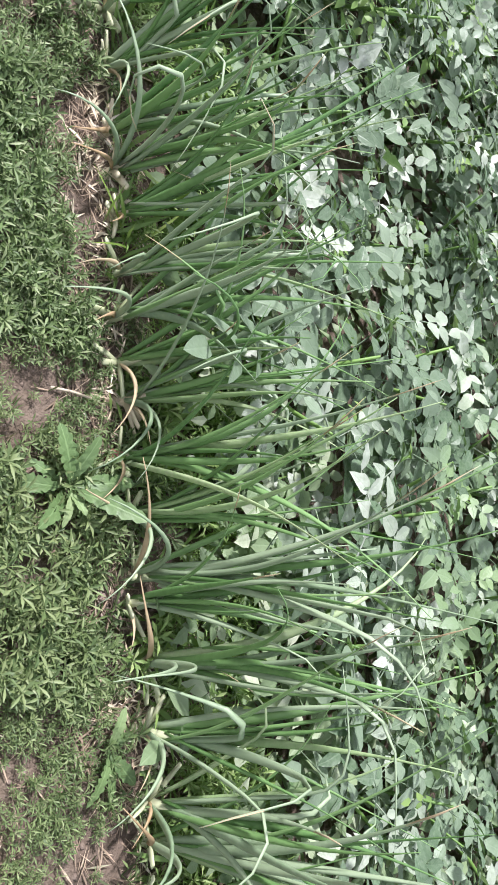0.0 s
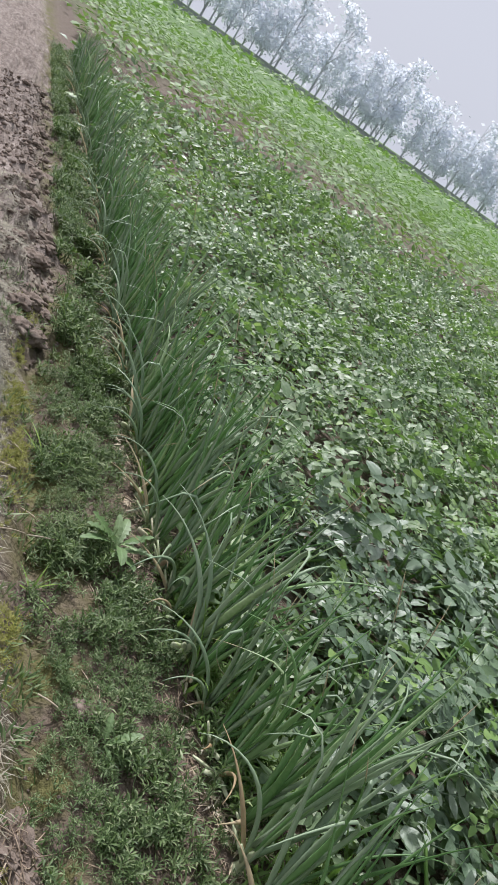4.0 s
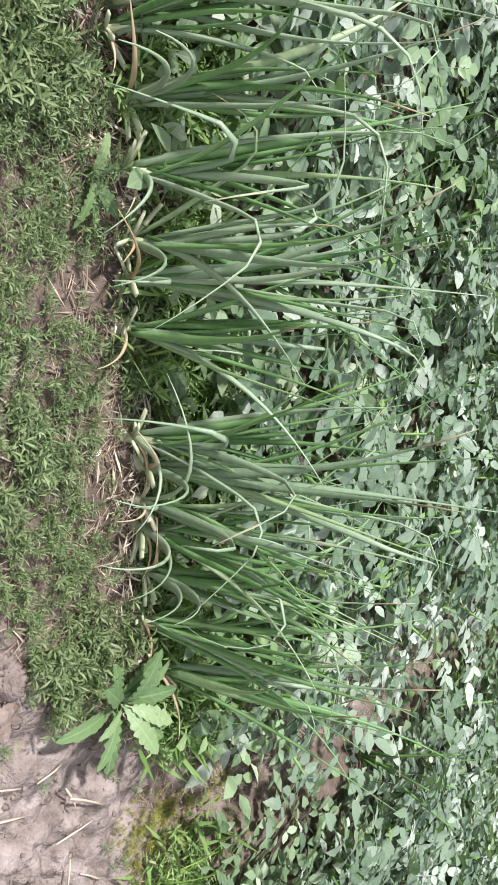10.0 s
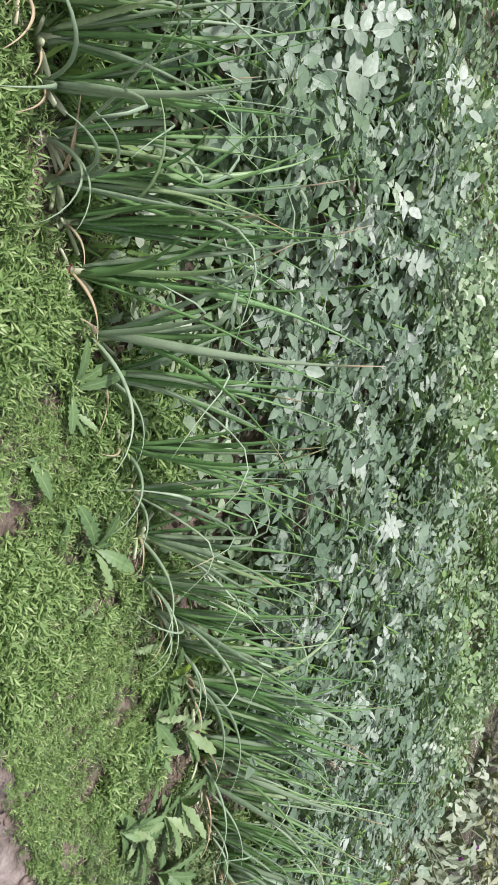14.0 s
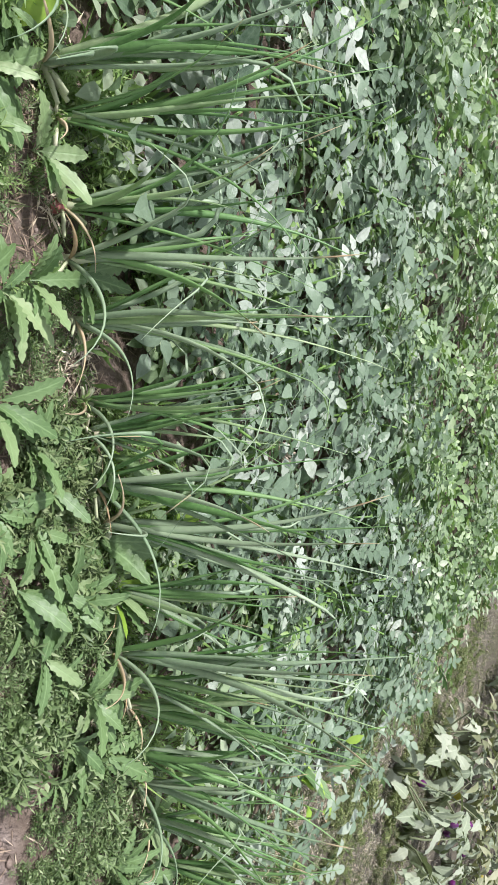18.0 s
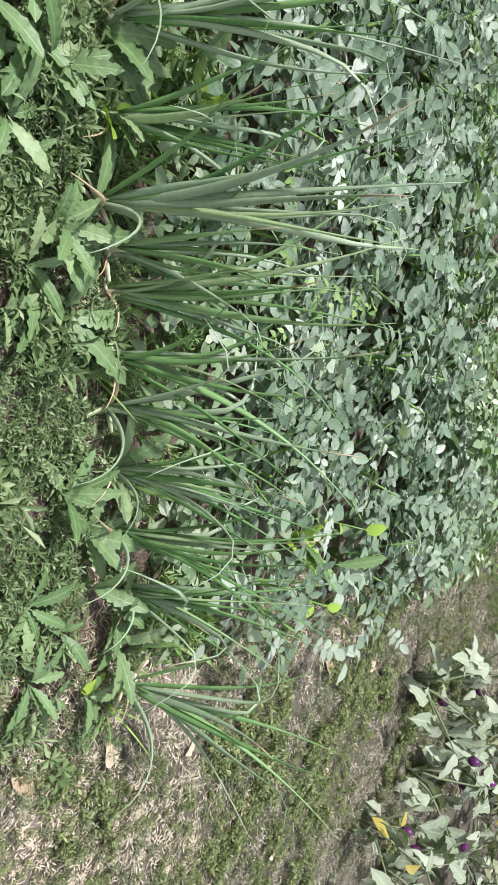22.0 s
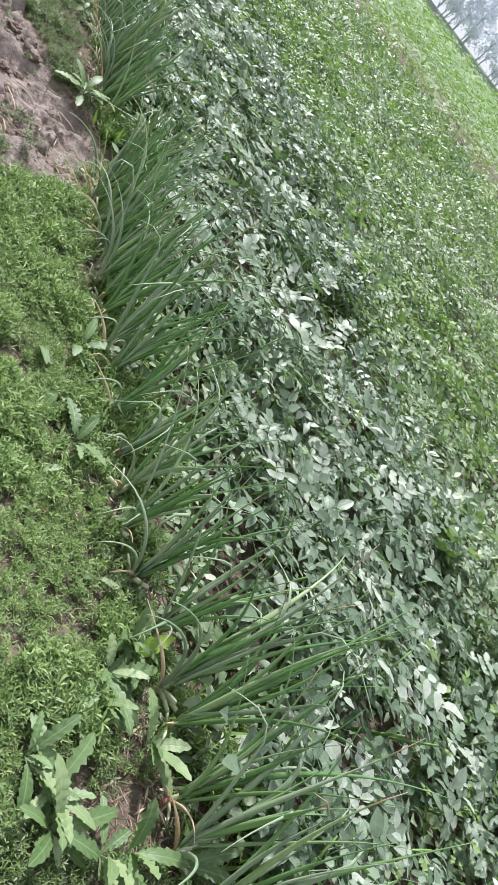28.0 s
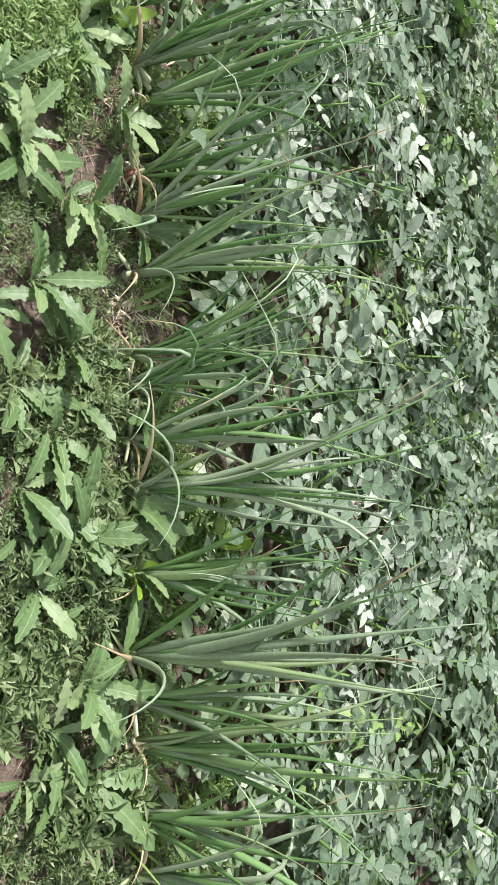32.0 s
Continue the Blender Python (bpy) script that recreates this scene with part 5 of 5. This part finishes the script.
# ---- far bank and trees ----
bx = np.linspace(-30, 170, 120)
prof = [(-3.0, -0.2), (-1.2, 0.7), (0.0, 1.1), (1.5, 0.8), (4.0, -0.2)]
bank_v = np.array([(-138 + p + 0.4 * math.sin(y * 0.31), y, max(-0.3, h + 0.35 * float(rough(np.array(y), np.array(p), 6, 3, 2)))) for y in bx for p, h in prof])
bank_f = [(i * 5 + k, (i + 1) * 5 + k, (i + 1) * 5 + k + 1, i * 5 + k + 1) for i in range(len(bx) - 1) for k in range(4)]
BANK = leaf_material("far_bank", (0.13, 0.16, 0.13), (0.19, 0.22, 0.18), None, 0.9, 0.1, 0.0, scale=0.6)
HEDGE = leaf_material("far_hedge_leaf", (0.09, 0.12, 0.08), (0.16, 0.20, 0.14), None, 0.9, 0.1, 0.0, scale=0.5)
BUND = leaf_material("earth_bund", (0.10, 0.078, 0.062), (0.18, 0.14, 0.115), None, 0.95, 0.1, 0.0, scale=2.0)
bund_x = np.linspace(-22, 22, 90)
bund_v = np.array([(27.6 + 0.84 * p - 0.5 * q + 0.25 * math.sin(q * 0.7), 15.0 + 0.5 * p + 0.84 * q, max(-0.1, h + 0.16 * float(rough(np.array(q), np.array(p), 1.2, 3, 6)))) for q in bund_x for p, h in ((-0.7, -0.1), (-0.3, 0.12), (0.0, 0.2), (0.3, 0.13), (0.7, -0.1))])
bund_f = [(i * 5 + k, i * 5 + k + 1, (i + 1) * 5 + k + 1, (i + 1) * 5 + k) for i in range(len(bund_x) - 1) for k in range(4)]
tagged(new("earth_bund", mesh_of("earth_bund", bund_v, bund_f, BUND)), "low bare reddish-brown earth bund across the far plots", "bank", kind="structure")
hedge = np.array([(96 + p * 1.5 + math.sin(y * 0.4), y - 20, max(-0.3, 2.2 * h + 1.2 * float(rough(np.array(y), np.array(p), 4, 3, 5)))) for y in bx for p, h in prof])
tagged(new("far_hedge", mesh_of("far_hedge", hedge, bank_f, HEDGE)), "hazy grey-green hedge on the horizon", "hedge", kind="structure")
tagged(new("field_bank", mesh_of("field_bank", bank_v, bank_f, BANK)), "low grassy bank at the far field edge", "bank", kind="structure")


def far_tree(seed, tall=16.0):
    r = np.random.default_rng(seed + 40)
    base = new("far_tree")
    tagged(base, "tall tree behind the bank, haze painted into its colours", "tree", "row of trees on the horizon")
    lean = r.uniform(-0.05, 0.05)
    trunk = [tube([(0, 0, -0.5), (lean * 3, 0, tall * 0.35), (lean * 8, 0.2, tall * 0.7), (lean * 12, 0.2, tall * 0.95)], [0.22, 0.17, 0.10, 0.03], 6)]
    clumps = []
    for k in range(15):
        h = r.uniform(0.24, 0.98)
        a, out = r.uniform(0, 6.28), tall * 0.17 * r.uniform(0.3, 1.0) * (1.25 - 0.6 * abs(h - 0.65))
        end = np.array([lean * 10 + np.cos(a) * out, np.sin(a) * out, tall * h])
        trunk.append(tube([(lean * 6, 0.1, tall * (h - 0.16)), end * (0.6, 0.6, 1) - (0, 0, 0.4), end], [0.07, 0.05, 0.02], 4))
        for j in range(34):
            p = end + r.normal(0, 1, 3) * (0.85, 0.85, 0.7)
            s = r.uniform(0.3, 0.75)
            v, f = leaflet(s * 1.6, s, 0.2, 0.4, 1, 0.2, seed * 999 + k * 80 + j)
            m = Matrix.Translation(p) @ Euler((r.uniform(-1.5, 1.5), r.uniform(-1.5, 1.5), r.uniform(0, 6.28))).to_matrix().to_4x4()
            clumps.append((turned(v, m), f))
    part("trunk", mesh_of("tree_trunk", *join(trunk), HAZED_BARK), base, "straight trunk with limbs, paled by painted haze")
    part("crown", mesh_of("tree_crown", *join(clumps), HAZED_LEAF), base, "loose crown, paled by painted haze")
    return base


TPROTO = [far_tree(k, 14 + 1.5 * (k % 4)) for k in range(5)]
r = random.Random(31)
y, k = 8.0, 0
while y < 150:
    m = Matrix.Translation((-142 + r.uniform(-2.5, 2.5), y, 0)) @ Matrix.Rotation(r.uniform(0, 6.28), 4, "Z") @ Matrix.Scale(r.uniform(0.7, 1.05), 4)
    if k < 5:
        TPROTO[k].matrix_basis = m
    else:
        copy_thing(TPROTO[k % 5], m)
    k += 1
    y += r.choice((0.9, 1.2, 1.6, 2.2))


# ---- tufts and oddments ----
GRASS_BLADE = leaf_material("grass_blade", (0.16, 0.28, 0.05), (0.28, 0.42, 0.09), (0.40, 0.48, 0.18), 0.5, 0.4, 0.3)


def grass_tuft(x, y, length, count, seed):
    r = np.random.default_rng(seed)
    base = new("grass_tuft")
    tagged(base, "tuft of long thin yellow-green grass on soil", "grass", "grass tufts")
    for k in range(count):
        v, f = leaflet(length * r.uniform(0.6, 1.1), 0.006, 0.3, r.uniform(0.1, 0.6), 6, 0.0, seed + k, 0.6)
        part("blade", mesh_of("grass_blade", v, f, GRASS_BLADE), base, "", Matrix.Rotation(k * 2.4 + r.uniform(-0.4, 0.4), 4, "Z") @ Matrix.Rotation(radians(r.uniform(30, 80)), 4, "X"))
    base.matrix_basis = Matrix.Translation((x, y, float(ground_z(x, y))))


for k, (x, y, ln, n) in enumerate(((1.97, -0.02, 0.22, 9), (2.06, 0.08, 0.2, 7), (6.95, 1.2, 0.2, 6), (-0.5, 0.02, 0.18, 6), (-1.6, -0.06, 0.2, 8), (2.24, -0.12, 0.16, 7), (6.84, 0.14, 0.18, 8), (0.75, 0.02, 0.16, 6), (5.98, 0.06, 0.16, 7), (-2.4, -0.45, 0.15, 7), (-1.8, -0.48, 0.13, 6))):
    grass_tuft(x, y, ln, n, 1200 + 11 * k)

bm = bmesh.new()
bmesh.ops.create_cube(bm, size=1)
bmesh.ops.bevel(bm, geom=bm.edges[:], offset=0.12, segments=2, affect="EDGES")
for v in bm.verts:
    v.co = Vector((v.co.x * 0.07, v.co.y * 0.04, v.co.z * 0.035)) * (1 + 0.15 * noise.noise(v.co * 3))
stone_mesh = bpy.data.meshes.new("stone")
bm.to_mesh(stone_mesh)
bm.free()
CHALK, kn, kl, kb = shader("chalk", 0.85, 0.2)
kt = noise_node(kn, kl, 60, 4)
kl.new(ramp(kn, kl, kt.outputs["Fac"], [(0.3, (0.55, 0.52, 0.47)), (0.7, (0.78, 0.76, 0.72))]), kb.inputs["Base Color"])
stone_mesh.materials.append(CHALK)
stone = new("stone", stone_mesh)
stone.matrix_basis = Matrix.Translation((-2.24, -0.74, float(ground_z(-2.24, -0.74)) + 0.015)) @ Matrix.Rotation(0.6, 4, "Z")
tagged(stone, "small pale block of stone lying among straws", "stone")


bundle = new("stalk_bundle")
tagged(bundle, "small bundle of bleached split stalks among potato leaves", "stalks")
for k in range(7):
    v, f = tube([(0, 0, 0), (0.004 * (k - 3), 0.003 * math.sin(k * 2), 0.05), (0.009 * (k - 3), 0.006 * math.cos(k * 3), 0.095 + 0.006 * (k % 3))], [0.008, 0.0065, 0.004], 5, True, 0.4)
    part("stalk", mesh_of("split_stalk", v, f, STRAW_PIECE), bundle)
bundle.matrix_basis = Matrix.Translation((5.27, 0.72, 0.13)) @ Matrix.Rotation(radians(25), 4, "Y")


stake = new("wooden_stake", mesh_of("wooden_stake", *tube([(0, 0, 0), (0.03, 0.004, 0.004), (0.075, 0.002, 0.006), (0.105, 0, 0.002)], [0.006, 0.0085, 0.008, 0.004], 7, True, 0.7), STRAW_PIECE))
stake.matrix_basis = Matrix.Translation((-1.265, -0.572, float(ground_z(-1.22, -0.57)) + 0.012))
tagged(stake, "short pale broken stake lying beside the ditch", "stick")


def tall_weed(x, y, tall, leaves):
    """A single weed that stands over the potato leaves: a thin stem with a few large leaves."""
    base = new("tall_weed")
    tagged(base, "tall yellow-green weed standing over the potato leaves", "weed", "broad-leaved weeds")
    part("stem", mesh_of("weed_stem", *tube([(0, 0, -0.02), (0.006, 0.004, tall * 0.5), (0, 0, tall)], [0.004, 0.0035, 0.002], 5), POTATO_STEM), base)
    for k, (kind, h, turn, up, lean, size) in enumerate(leaves):
        me = mesh_of("tall_weed_leaf", *(leaflet(0.10, 0.062, 0.15, 0.2, 7, 0.12, 900 + k, 0.8) if kind == "broad" else lobed(0.17, 0.034, 6, 0.3, 910 + k)), BRIGHT if kind == "broad" else DOCK)
        part("leaf", me, base, "broad yellow-green leaf" if kind == "broad" else "long pale wavy leaf", Matrix.Translation((0, 0, tall * h)) @ Matrix.Rotation(radians(turn), 4, "Z") @ Matrix.Rotation(radians(up), 4, "X") @ Matrix.Rotation(radians(lean), 4, "Y") @ Matrix.Scale(size, 4))
    base.matrix_basis = Matrix.Translation((x, y, float(ground_z(x, y))))


tall_weed(6.58, 1.07, 0.22, (("broad", 1.0, 8, 58, 0, 0.72), ("broad", 0.6, -120, 30, 0, 0.4)))
tall_weed(6.70, 1.00, 0.14, (("long", 1.0, 4, 42, 0, 1.2), ("long", 0.6, 100, 30, 0, 0.7)))
tall_weed(6.80, 0.92, 0.19, (("broad", 1.0, -15, 50, 0, 0.5), ("broad", 0.7, -150, 25, 20, 0.62), ("broad", 0.5, 60, 30, 0, 0.4)))
